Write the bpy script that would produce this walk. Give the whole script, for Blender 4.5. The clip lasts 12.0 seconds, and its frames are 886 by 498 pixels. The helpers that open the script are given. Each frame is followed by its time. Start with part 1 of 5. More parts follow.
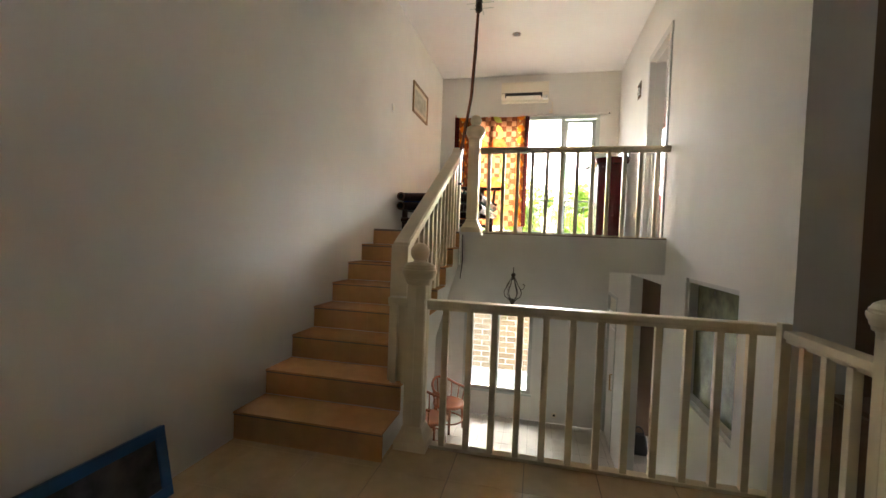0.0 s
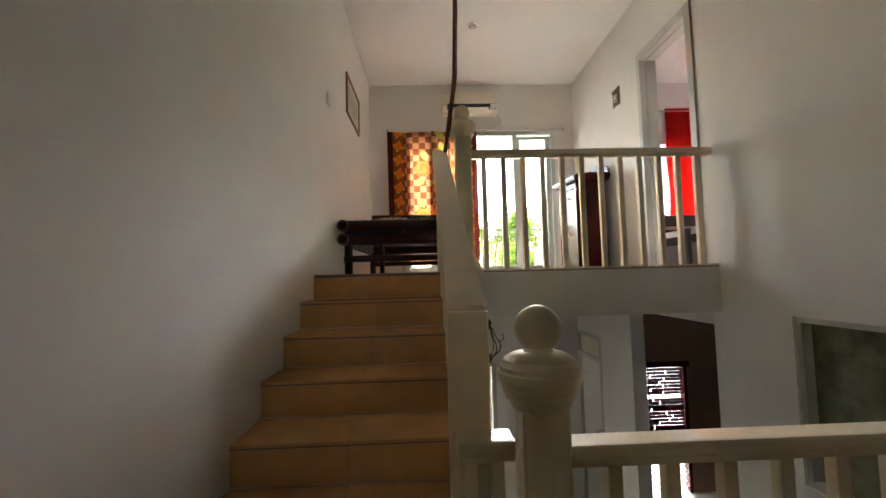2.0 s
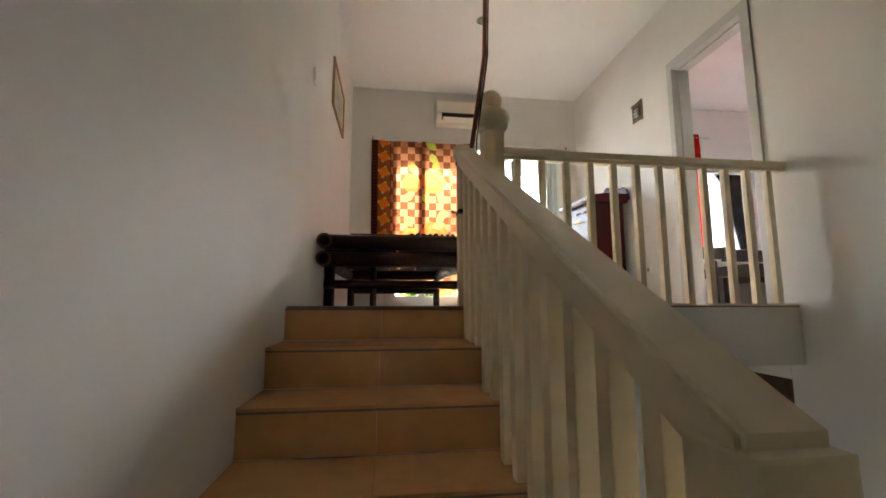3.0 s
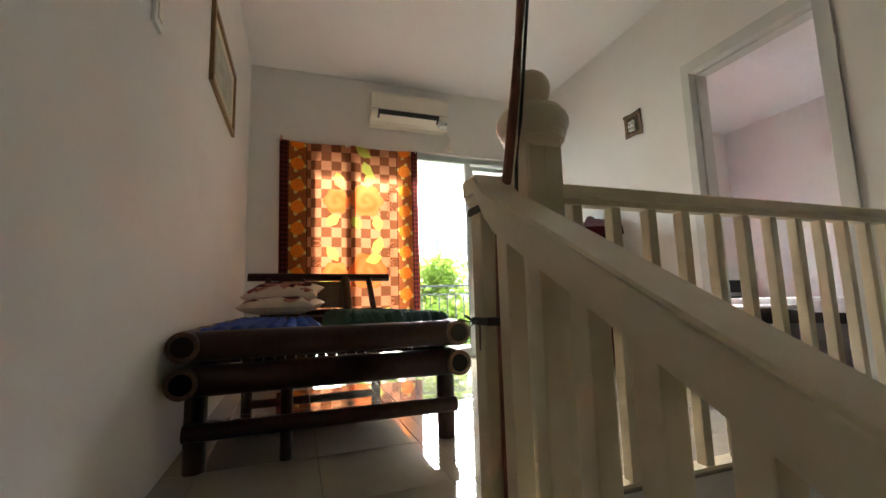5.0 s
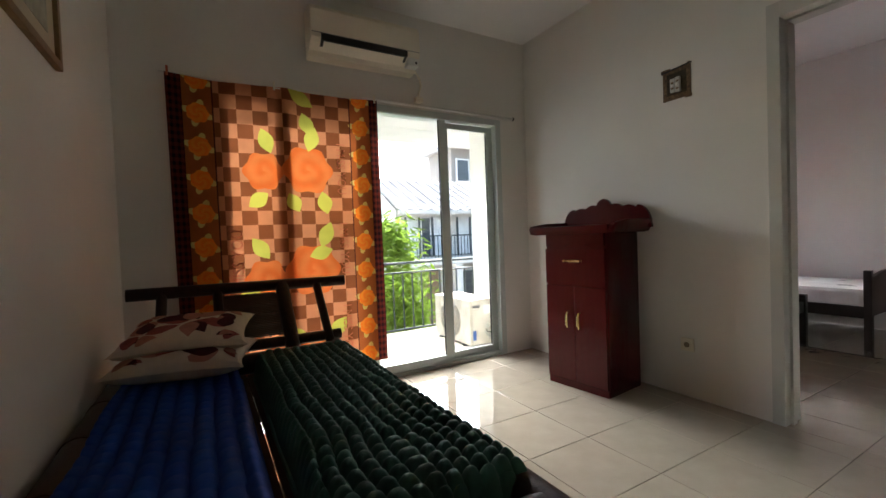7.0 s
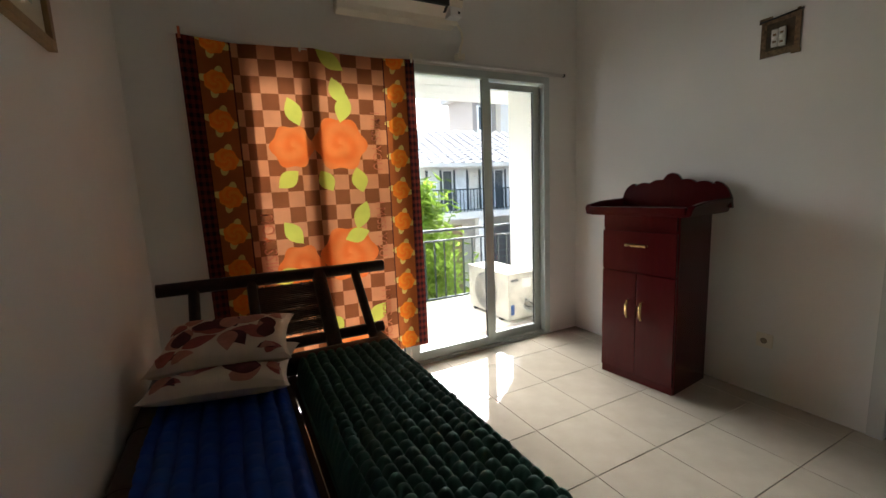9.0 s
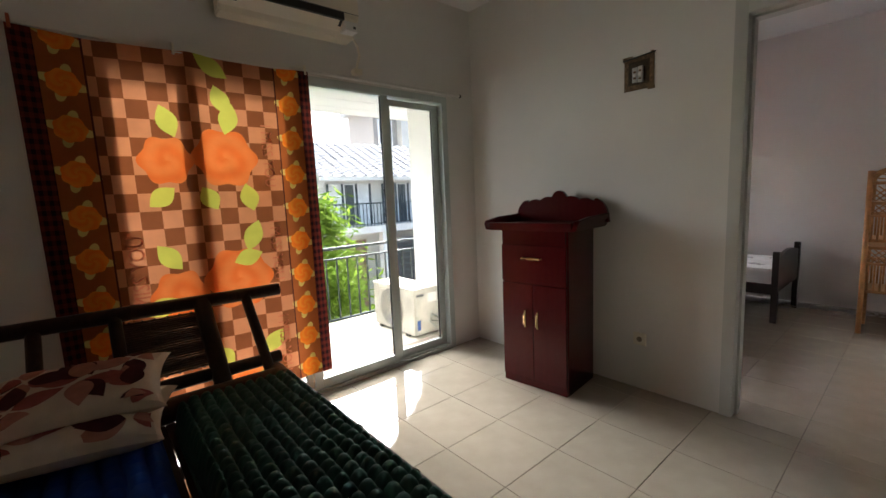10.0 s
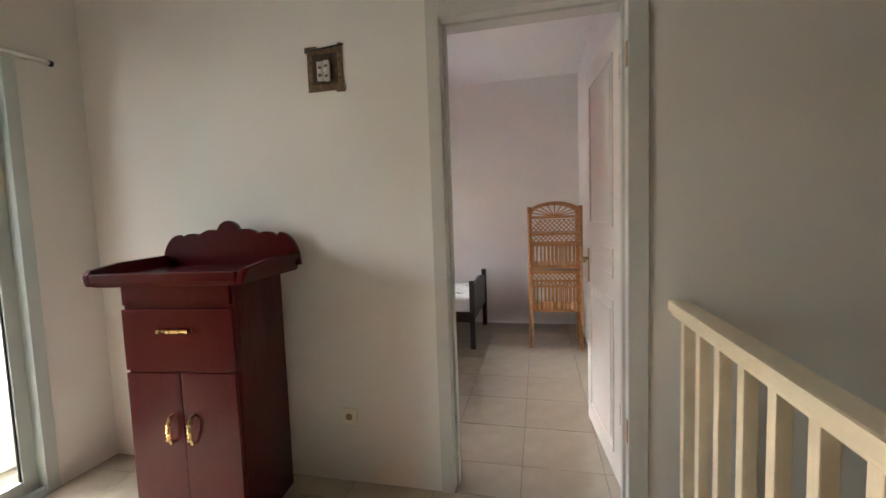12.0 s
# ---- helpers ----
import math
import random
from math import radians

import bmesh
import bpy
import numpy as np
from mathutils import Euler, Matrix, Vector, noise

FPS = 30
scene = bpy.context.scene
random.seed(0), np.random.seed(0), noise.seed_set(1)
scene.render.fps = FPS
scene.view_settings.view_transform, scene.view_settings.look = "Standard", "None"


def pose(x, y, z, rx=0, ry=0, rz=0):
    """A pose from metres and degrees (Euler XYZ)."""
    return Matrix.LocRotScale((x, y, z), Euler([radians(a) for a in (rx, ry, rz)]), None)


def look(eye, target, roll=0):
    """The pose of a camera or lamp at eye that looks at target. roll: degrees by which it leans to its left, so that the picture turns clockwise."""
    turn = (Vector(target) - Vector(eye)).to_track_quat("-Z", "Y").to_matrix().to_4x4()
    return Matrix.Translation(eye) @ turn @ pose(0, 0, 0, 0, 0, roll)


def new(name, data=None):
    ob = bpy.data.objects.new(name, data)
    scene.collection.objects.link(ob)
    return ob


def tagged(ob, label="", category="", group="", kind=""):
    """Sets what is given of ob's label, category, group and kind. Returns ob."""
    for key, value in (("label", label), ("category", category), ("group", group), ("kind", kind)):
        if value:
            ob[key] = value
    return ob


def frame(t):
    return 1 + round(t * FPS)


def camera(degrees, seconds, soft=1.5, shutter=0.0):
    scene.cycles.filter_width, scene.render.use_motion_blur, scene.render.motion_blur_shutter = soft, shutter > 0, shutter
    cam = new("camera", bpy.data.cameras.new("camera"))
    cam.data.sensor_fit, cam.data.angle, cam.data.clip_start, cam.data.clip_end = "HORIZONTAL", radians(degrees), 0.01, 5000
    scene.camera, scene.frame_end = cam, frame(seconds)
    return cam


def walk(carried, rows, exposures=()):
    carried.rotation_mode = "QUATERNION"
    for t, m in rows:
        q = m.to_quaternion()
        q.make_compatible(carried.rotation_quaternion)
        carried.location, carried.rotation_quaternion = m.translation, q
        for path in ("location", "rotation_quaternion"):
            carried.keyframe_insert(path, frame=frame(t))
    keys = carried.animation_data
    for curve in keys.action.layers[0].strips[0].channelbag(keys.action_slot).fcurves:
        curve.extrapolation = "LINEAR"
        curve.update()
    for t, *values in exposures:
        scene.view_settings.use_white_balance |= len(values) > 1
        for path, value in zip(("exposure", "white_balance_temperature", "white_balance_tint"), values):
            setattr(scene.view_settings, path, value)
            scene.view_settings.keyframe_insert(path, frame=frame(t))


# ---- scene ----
cam = camera(93.9, 12.0)
PATH = [
    (0, (0.116, 0.42, 1.291), (-0.324, 2.37, 1.235), 2.2),
    (0.5, (-0.132, 0.716, 1.308), (-0.44, 2.689, 1.202), -0.3),
    (1, (-0.363, 1.076, 1.32), (-0.647, 3.055, 1.359), -0.8),
    (1.5, (-0.633, 1.451, 1.331), (-0.762, 3.444, 1.441), -0.5),
    (2, (-0.857, 1.801, 1.336), (-0.781, 3.796, 1.462), -1.5),
    (2.5, (-1.014, 2.243, 1.348), (-0.866, 4.228, 1.542), 0.3),
    (3, (-1.154, 2.601, 1.38), (-0.899, 4.568, 1.634), 0.0),
    (3.2, (-1.19, 2.735, 1.40), (-0.866, 4.679, 1.739), 0.0),
    (4.8, (-1.233, 3.70, 1.895), (-0.575, 5.57, 2.165), 0.5),
    (5, (-1.236, 3.823, 1.926), (-0.572, 5.693, 2.175), -1.6),
    (5.5, (-1.24, 4.084, 2.075), (-0.301, 5.833, 2.312), -1.1),
    (6, (-1.217, 4.339, 2.195), (-0.341, 6.133, 2.322), 1.0),
    (6.5, (-1.22, 4.625, 2.305), (-0.281, 6.391, 2.274), -0.4),
    (6.7, (-1.215, 4.71, 2.345), (-0.229, 6.45, 2.324), -1.8),
    (7.5, (-1.275, 5.04, 2.51), (-0.308, 6.777, 2.36), -2.2),
    (8.5, (-1.291, 5.197, 2.61), (-0.331, 6.93, 2.339), -2.3),
    (9, (-1.255, 5.159, 2.616), (-0.358, 6.922, 2.324), -2.4),
    (9.5, (-1.273, 5.16, 2.607), (-0.312, 6.886, 2.295), -1.8),
    (10, (-1.225, 5.185, 2.64), (0.056, 6.7, 2.391), -2.5),
    (10.5, (-1.067, 5.236, 2.641), (0.527, 6.433, 2.479), -3.5),
    (11, (-0.865, 5.307, 2.633), (0.949, 6.132, 2.466), -3.9),
    (11.5, (-0.705, 5.393, 2.639), (1.21, 5.946, 2.466), -3.9),
    (12, (-0.424, 5.429, 2.628), (1.519, 5.879, 2.478), -2.0),
]
walk(cam, [(t, look(eye, target, roll)) for t, eye, target, roll in PATH], exposures=[(0.0, 4.95, 6400, 11), (1.0, 4.75, 6350, 11), (1.5, 4.5, 6300, 11), (2.5, 4.4, 6250, 11), (3.0, 4.45, 6200, 11), (5.0, 4.05, 6150, 10), (5.5, 3.4, 6100, 9), (6.0, 3.0, 6100, 9), (6.5, 2.85, 6100, 9), (8.5, 2.75, 6150, 9), (10.0, 2.65, 6200, 10), (11.0, 2.75, 6800, 12), (12.0, 3.7, 6300, 10)])

# ---- world and sun ----
world = bpy.data.worlds.new("sky")
scene.world = world
world.use_nodes = True
sky = world.node_tree.nodes.new("ShaderNodeTexSky")
sky.sky_type, sky.sun_disc = "NISHITA", False
sky.dust_density, sky.air_density = 4.0, 1.2
sky.sun_elevation, sky.sun_rotation = radians(46), radians(12)
backg = world.node_tree.nodes["Background"]
backg.inputs["Strength"].default_value = 0.15
world.node_tree.links.new(sky.outputs["Color"], backg.inputs["Color"])
sun = new("sun", bpy.data.lights.new("sun", "SUN"))
sun.data.energy, sun.data.angle, sun.data.color = 4.0, radians(65), (1.0, 0.985, 0.96)
sun.matrix_world = look((3.8, 18, 19.1), (0, 0, 0))
# added area lamp, unseen behind the door's curtained half, standing in for sky light
sky_lamp = new("daylight_fill", bpy.data.lights.new("daylight_fill", "AREA"))
sky_lamp.data.shape, sky_lamp.data.size, sky_lamp.data.size_y, sky_lamp.data.energy = "RECTANGLE", 1.3, 1.35, 1.6
sky_lamp.data.color = (0.93, 0.96, 1.0)
sky_lamp.matrix_world = look((-0.92, 8.75, 2.85), (-0.7, 5.6, 1.5))
# added area lamp out of sight above the lower window, brightens the lower room
low_lamp = new("daylight_fill", bpy.data.lights.new("daylight_fill", "AREA"))
low_lamp.data.shape, low_lamp.data.size, low_lamp.data.size_y, low_lamp.data.energy = "RECTANGLE", 1.7, 0.8, 1.5
low_lamp.data.color = (1.0, 0.97, 0.9)
low_lamp.matrix_world = look((-0.5, 8.95, 0.5), (-0.3, 6.4, -1.6))

# ---- fitted plan ----
XL, XR, YB = -1.662, 1.358, 7.778      # stair wall, room wall, window wall (inner faces)
ZU, ZL, ZC = 1.36, -1.94, 4.15         # upper floor, lower floor, ceiling; the landing lies at 0
RISE, GOING, S1 = 0.17, 0.3066, 2.61   # steps
YV0, YV1 = 2.95, 4.87                  # the void, from the landing's edge to the upper slab
YLB = 7.97                             # lower window wall


# ---- materials ----
def material(name, colour, rough=0.5, metal=0.0, vary=0.08, scale=6.0, bump=0.0, bump_scale=60.0, island=0.0, stain=0.0, coat=0.0, stretch=None, spec=0.5):
    m = bpy.data.materials.new(name)
    m.use_nodes = True
    nt = m.node_tree
    n, l = nt.nodes, nt.links
    p = n["Principled BSDF"]
    p.inputs["Roughness"].default_value, p.inputs["Metallic"].default_value = rough, metal
    p.inputs["Coat Weight"].default_value = coat
    p.inputs["Specular IOR Level"].default_value = spec
    tc = n.new("ShaderNodeTexCoord")
    src = tc.outputs["Object"]
    if stretch:
        mp = n.new("ShaderNodeMapping")
        mp.inputs["Scale"].default_value = stretch
        l.new(src, mp.inputs["Vector"])
        src = mp.outputs["Vector"]
    tx = n.new("ShaderNodeTexNoise")
    tx.inputs["Scale"].default_value, tx.inputs["Detail"].default_value = scale, 6
    l.new(src, tx.inputs["Vector"])
    ramp = n.new("ShaderNodeMapRange")
    ramp.inputs["From Min"].default_value, ramp.inputs["From Max"].default_value = 0.3, 0.7
    ramp.inputs["To Min"].default_value, ramp.inputs["To Max"].default_value = 1 - vary, 1 + vary
    l.new(tx.outputs["Fac"], ramp.inputs["Value"])
    value = ramp.outputs["Result"]
    if island:
        oi = n.new("ShaderNodeObjectInfo")
        r2 = n.new("ShaderNodeMapRange")
        r2.inputs["To Min"].default_value, r2.inputs["To Max"].default_value = 1 - island, 1 + island
        l.new(oi.outputs["Random"], r2.inputs["Value"])
        mu = n.new("ShaderNodeMath")
        mu.operation = "MULTIPLY"
        l.new(value, mu.inputs[0]); l.new(r2.outputs["Result"], mu.inputs[1])
        value = mu.outputs["Value"]
    if stain:
        t2 = n.new("ShaderNodeTexNoise")
        t2.inputs["Scale"].default_value, t2.inputs["Detail"].default_value = 0.9, 4
        l.new(tc.outputs["Object"], t2.inputs["Vector"])
        r3 = n.new("ShaderNodeMapRange")
        r3.inputs["From Min"].default_value, r3.inputs["From Max"].default_value = 0.35, 0.65
        r3.inputs["To Min"].default_value, r3.inputs["To Max"].default_value = 1 - stain, 1.0
        l.new(t2.outputs["Fac"], r3.inputs["Value"])
        mu = n.new("ShaderNodeMath")
        mu.operation = "MULTIPLY"
        l.new(value, mu.inputs[0]); l.new(r3.outputs["Result"], mu.inputs[1])
        value = mu.outputs["Value"]
    vm = n.new("ShaderNodeVectorMath")
    vm.operation = "SCALE"
    vm.inputs[0].default_value = colour
    l.new(value, vm.inputs["Scale"])
    l.new(vm.outputs["Vector"], p.inputs["Base Color"])
    if bump:
        tb = n.new("ShaderNodeTexNoise")
        tb.inputs["Scale"].default_value, tb.inputs["Detail"].default_value = bump_scale, 4
        l.new(src, tb.inputs["Vector"])
        b = n.new("ShaderNodeBump")
        b.inputs["Strength"].default_value, b.inputs["Distance"].default_value = bump, 0.01
        l.new(tb.outputs["Fac"], b.inputs["Height"])
        l.new(b.outputs["Normal"], p.inputs["Normal"])
    return m


def glass(name, tint=(1, 1, 1), clear=0.92):
    m = bpy.data.materials.new(name)
    m.use_nodes = True
    n, l = m.node_tree.nodes, m.node_tree.links
    n.remove(n["Principled BSDF"])
    tr, gl, mix, fr = (n.new("ShaderNode" + k) for k in ("BsdfTransparent", "BsdfGlossy", "MixShader", "Fresnel"))
    tr.inputs["Color"].default_value = (*[clear * c for c in tint], 1)
    gl.inputs["Roughness"].default_value = 0.02
    fr.inputs["IOR"].default_value = 1.45
    l.new(fr.outputs["Fac"], mix.inputs["Fac"])
    l.new(tr.outputs["BSDF"], mix.inputs[1]); l.new(gl.outputs["BSDF"], mix.inputs[2])
    l.new(mix.outputs["Shader"], n["Material Output"].inputs["Surface"])
    return m


def cloth(name, colour, through_part=0.5, vary=0.1, scale=30):
    m = material(name, colour, 0.9, vary=vary, scale=scale, bump=0.3, bump_scale=400, spec=0.1)
    n, l = m.node_tree.nodes, m.node_tree.links
    p = n["Principled BSDF"]
    tr, mix = n.new("ShaderNodeBsdfTranslucent"), n.new("ShaderNodeMixShader")
    mix.inputs["Fac"].default_value = through_part
    l.new(p.inputs["Base Color"].links[0].from_socket, tr.inputs["Color"])
    l.new(p.outputs["BSDF"], mix.inputs[1]); l.new(tr.outputs["BSDF"], mix.inputs[2])
    l.new(mix.outputs["Shader"], n["Material Output"].inputs["Surface"])
    return m


PLASTER = material("white wall paint", (0.80, 0.78, 0.73), 0.65, vary=0.02, scale=3, bump=0.05, bump_scale=90, stain=0.04)
CEIL = material("white ceiling paint", (0.82, 0.81, 0.79), 0.8, vary=0.015, scale=2, bump=0.03)
ROOM_PAINT = material("pinkish white paint", (0.80, 0.77, 0.75), 0.65, vary=0.02, scale=3, bump=0.04)
DARK_BROWN = material("plain dark brown", (0.22, 0.14, 0.09), 0.7, vary=0.05, scale=3, bump=0.05)
CREAM = material("cream gloss paint", (0.82, 0.71, 0.50), 0.28, vary=0.04, scale=12, bump=0.06, bump_scale=25, stain=0.05)
TILE = material("cream floor tile", (0.45, 0.395, 0.31), 0.03, vary=0.06, scale=9, island=0.03, stain=0.05, coat=1.0, spec=0.7)
GROUT = material("grey brown grout", (0.22, 0.18, 0.14), 0.9, vary=0.2, scale=60)
STEP = material("tan stair tile", (0.70, 0.39, 0.18), 0.2, vary=0.08, scale=9, island=0.03)
ALU = material("pale green aluminium", (0.55, 0.60, 0.57), 0.4, metal=0.3, vary=0.03)
DARKGAP = material("dark rubber and hollow shade", (0.012, 0.011, 0.010), 0.8, spec=0.2)
BAMBOO = material("dark stained bamboo", (0.028, 0.010, 0.006), 0.42, vary=0.35, scale=14, bump=0.15, bump_scale=40, coat=0.0, stretch=(4, 4, 1), spec=0.25)
BAMBOO_END = material("bamboo cut end", (0.14, 0.07, 0.04), 0.6, vary=0.3, scale=80)
SLAT = material("matt dark bamboo slat", (0.022, 0.010, 0.008), 0.8, vary=0.3, scale=20, stretch=(6, 1, 1))
WEAVE = material("dark woven rattan", (0.06, 0.025, 0.015), 0.5, vary=0.3, scale=40)
BLUE = material("blue quilted cotton", (0.006, 0.046, 0.26), 0.85, vary=0.15, scale=25, bump=0.25, bump_scale=300, spec=0.2)
GREEN = material("dark green quilted cotton", (0.028, 0.088, 0.068), 0.7, vary=0.2, scale=25, bump=0.25, bump_scale=300, spec=0.3)
MAHOG = material("dark red varnished wood", (0.066, 0.0035, 0.005), 0.22, vary=0.07, scale=5, bump=0.04, bump_scale=30, coat=0.0, stretch=(8, 8, 0.8), spec=0.35)
BRASS = material("polished brass", (0.75, 0.52, 0.25), 0.25, metal=1.0, vary=0.1)
OLDBRASS = material("tarnished brass hinge", (0.45, 0.28, 0.12), 0.35, metal=1.0, vary=0.2, scale=40)
IVORY = material("ivory plastic", (0.82, 0.76, 0.62), 0.35, vary=0.02)
WHITEPL = material("white plastic", (0.8, 0.79, 0.75), 0.4, vary=0.02)
BLACK = material("black plastic", (0.015, 0.015, 0.015), 0.5)
DOORWHITE = material("white door paint", (0.78, 0.75, 0.70), 0.35, vary=0.02, bump=0.02)
FRAMEPAINT = material("grey white frame paint", (0.58, 0.58, 0.54), 0.4, vary=0.03, bump=0.03)
RATTAN = material("honey rattan", (0.50, 0.24, 0.09), 0.45, vary=0.2, scale=30, bump=0.1)
POLE = material("red brown wooden pole", (0.22, 0.07, 0.032), 0.5, vary=0.3, scale=15, stretch=(5, 5, 1), bump=0.1)
RAILMETAL = material("dark green black iron", (0.02, 0.03, 0.028), 0.4, vary=0.1)
GLASS = glass("clear window glass")
CONCRETE = material("white rendered wall outside", (0.78, 0.77, 0.73), 0.85, vary=0.05, scale=2, bump=0.1, stain=0.08)
GOLDFRAME = material("gold brown picture frame", (0.25, 0.15, 0.06), 0.4, vary=0.2, scale=40)


# ---- helpers ----
def bm_box(bm, x0, x1, y0, y1, z0, z1, bevel=0.0):
    """Adds a box, with bevelled edges if asked."""
    b = bmesh.new() if bevel else bm
    vs = [b.verts.new((x, y, z)) for z in (z0, z1) for x, y in ((x0, y0), (x1, y0), (x1, y1), (x0, y1))]
    for f in ((3, 2, 1, 0), (4, 5, 6, 7), (0, 1, 5, 4), (1, 2, 6, 5), (2, 3, 7, 6), (3, 0, 4, 7)):
        b.faces.new([vs[i] for i in f])
    if bevel:
        bmesh.ops.bevel(b, geom=list(b.edges), offset=bevel, segments=2, affect="EDGES", profile=0.7)
        me = bpy.data.meshes.new("tmp")
        b.to_mesh(me)
        bm.from_mesh(me)
        bpy.data.meshes.remove(me)
        b.free()


def bm_rod(bm, a, b, r, r2=None, sides=10, caps=True):
    """Adds a round bar from a to b."""
    a, b = Vector(a), Vector(b)
    q = (b - a).to_track_quat("Z", "Y")
    r2 = r if r2 is None else r2
    rings = []
    for c, rad in ((a, r), (b, r2)):
        rings.append([bm.verts.new(c + q @ Vector((rad * math.cos(i * math.tau / sides), rad * math.sin(i * math.tau / sides), 0))) for i in range(sides)])
    for i in range(sides):
        bm.faces.new((rings[0][i], rings[0][(i + 1) % sides], rings[1][(i + 1) % sides], rings[1][i])).smooth = True
    if caps:
        bm.faces.new(rings[0][::-1]); bm.faces.new(rings[1])


def bm_path(bm, pts, r, sides=8):
    """Adds a bent tube through the points."""
    pts = [Vector(p) for p in pts]
    rings = []
    for i, c in enumerate(pts):
        d = (pts[min(i + 1, len(pts) - 1)] - pts[max(i - 1, 0)]).normalized()
        q = d.to_track_quat("Z", "Y")
        rings.append([bm.verts.new(c + q @ Vector((r * math.cos(k * math.tau / sides), r * math.sin(k * math.tau / sides), 0))) for k in range(sides)])
    for a, b in zip(rings, rings[1:]):
        best = min(range(sides), key=lambda s: (a[0].co - b[s].co).length)
        for k in range(sides):
            bm.faces.new((a[k], a[(k + 1) % sides], b[(k + 1 + best) % sides], b[(k + best) % sides])).smooth = True
    bm.faces.new(rings[0][::-1]); bm.faces.new(rings[-1])


def bm_turn(bm, profile, cx, cy, sides=24, square=False):
    """Adds a turned shape from (radius, height) pairs about an upright axis; square: four sides."""
    k = 4 if square else sides
    rings = []
    for r, z in profile:
        r = max(r, 0.0005) * (math.sqrt(2) if square else 1)
        rings.append([bm.verts.new((cx + r * math.cos((i + 0.5) * math.tau / k), cy + r * math.sin((i + 0.5) * math.tau / k), z)) for i in range(k)])
    for a, b in zip(rings, rings[1:]):
        for i in range(k):
            bm.faces.new((a[i], a[(i + 1) % k], b[(i + 1) % k], b[i])).smooth = not square
    bm.faces.new(rings[0][::-1]); bm.faces.new(rings[-1])


def bm_prism(bm, outline, axis, lo, hi):
    """Adds a flat outline of (u, v) pairs drawn out along an axis from lo to hi. Axis x: (y, z); y: (x, z); z: (x, y)."""
    def at(u, v, w):
        return {"x": (w, u, v), "y": (u, w, v), "z": (u, v, w)}[axis]
    lower = [bm.verts.new(at(u, v, lo)) for u, v in outline]
    upper = [bm.verts.new(at(u, v, hi)) for u, v in outline]
    bm.faces.new(lower[::-1]); bm.faces.new(upper)
    for i in range(len(outline)):
        j = (i + 1) % len(outline)
        bm.faces.new((lower[i], lower[j], upper[j], upper[i]))
    bmesh.ops.recalc_face_normals(bm, faces=bm.faces)


BASE = {}


def thing(name, at, label, category, group="", kind=""):
    """An Empty at a thing's base; parts are built in world metres and hung under it."""
    ob = new(name)
    ob.empty_display_size = 0.1
    ob.location = at
    BASE[ob] = Vector(at)
    return tagged(ob, label, category, group, kind)


def part(name, bm, mat, parent=None, label=""):
    """Links a bmesh as one mesh object under a thing or a part."""
    me = bpy.data.meshes.new(name)
    if parent is not None:
        base = BASE[parent]
        for v in bm.verts:
            v.co -= base
    bm.normal_update()
    for e in bm.edges:
        if len(e.link_faces) == 2 and e.calc_face_angle(0.0) > 0.6:
            e.smooth = False
    bm.to_mesh(me)
    bm.free()
    for m in (mat if isinstance(mat, (list, tuple)) else [mat]):
        me.materials.append(m)
    ob = new(name, me)
    if parent is not None:
        ob.parent = parent
        BASE[ob] = BASE[parent]
    if label:
        ob["label"] = label
    return ob


def boxes(name, mat, items, parent=None, label="", bevel=0.0):
    bm = bmesh.new()
    for it in items:
        bm_box(bm, *it, bevel=bevel)
    return part(name, bm, mat, parent, label)


def setting(name, mat, items, label, category, bevel=0.0):
    return tagged(boxes(name, mat, items, bevel=bevel), label, category, kind="structure")


# ---- walls, slabs and ceilings ----
W = 0.15
YN = -1.6       # wall behind the walker
X2 = 4.45       # far wall of the bedroom
DY0, DY1, DZ1 = 5.06, 5.825, 3.47       # bedroom door opening in the wall at XR
setting("wall_left", PLASTER, [(XL - W, XL, YN, 8.6, ZL - 0.2, ZC + 0.3)], "tall plain white painted wall beside the stairs", "wall")
setting("wall_right", PLASTER, [
    (XR, XR + W, 2.77, DY0, ZU - 0.003, ZC), (XR, XR + W, DY1 + 0.03, YB, ZU - 0.003, ZC), (XR, XR + W, DY0, DY1 + 0.03, DZ1 + 0.04, ZC),
    (XR, XR + W, 4.27, 4.97, ZL, ZU), (XR, XR + W, 2.77, 3.33, ZL, ZU), (XR, XR + W, 3.33, 4.27, 1.03, ZU), (XR, XR + W, 3.33, 4.27, ZL, 0.03),
    (XR, XR + W, 6.33, 7.2, ZL, 0.9), (XR, XR + W, 7.2, 7.93, 0.47, 0.9), (XR, XR + W, 7.93, YLB, ZL, 0.9)],
    "white painted wall with the bedroom doorway and a lower window", "wall")
WX0, WX1, WZ1 = -1.22, 1.06, 3.43       # balcony door opening
setting("wall_window", PLASTER, [
    (XL, WX0, YB, YB + W, ZU, ZC), (WX1, XR + W, YB, YB + W, ZU, ZC), (WX0, WX1, YB, YB + W, WZ1, ZC)],
    "white painted wall round the sliding balcony door", "wall")
LX0, LX1, LZ0, LZ1 = -1.13, 0.11, -1.47, 0.04
setting("wall_lower_window", PLASTER, [
    (XL, LX0, YLB, YLB + W, ZL, 1.0), (LX1, XR, YLB, YLB + W, ZL, 1.0), (LX0, LX1, YLB, YLB + W, LZ1, 1.0), (LX0, LX1, YLB, YLB + W, ZL, LZ0),
    (XR + W, 2.2, YLB, YLB + W, ZL, 1.0), (2.96, X2, YLB, YLB + W, ZL, 1.0), (2.2, 2.96, YLB, YLB + W, -0.1, 1.0), (XR, XR + W, YLB, YLB + W, ZL, 1.0)],
    "white painted wall of the lower room with a window", "wall")
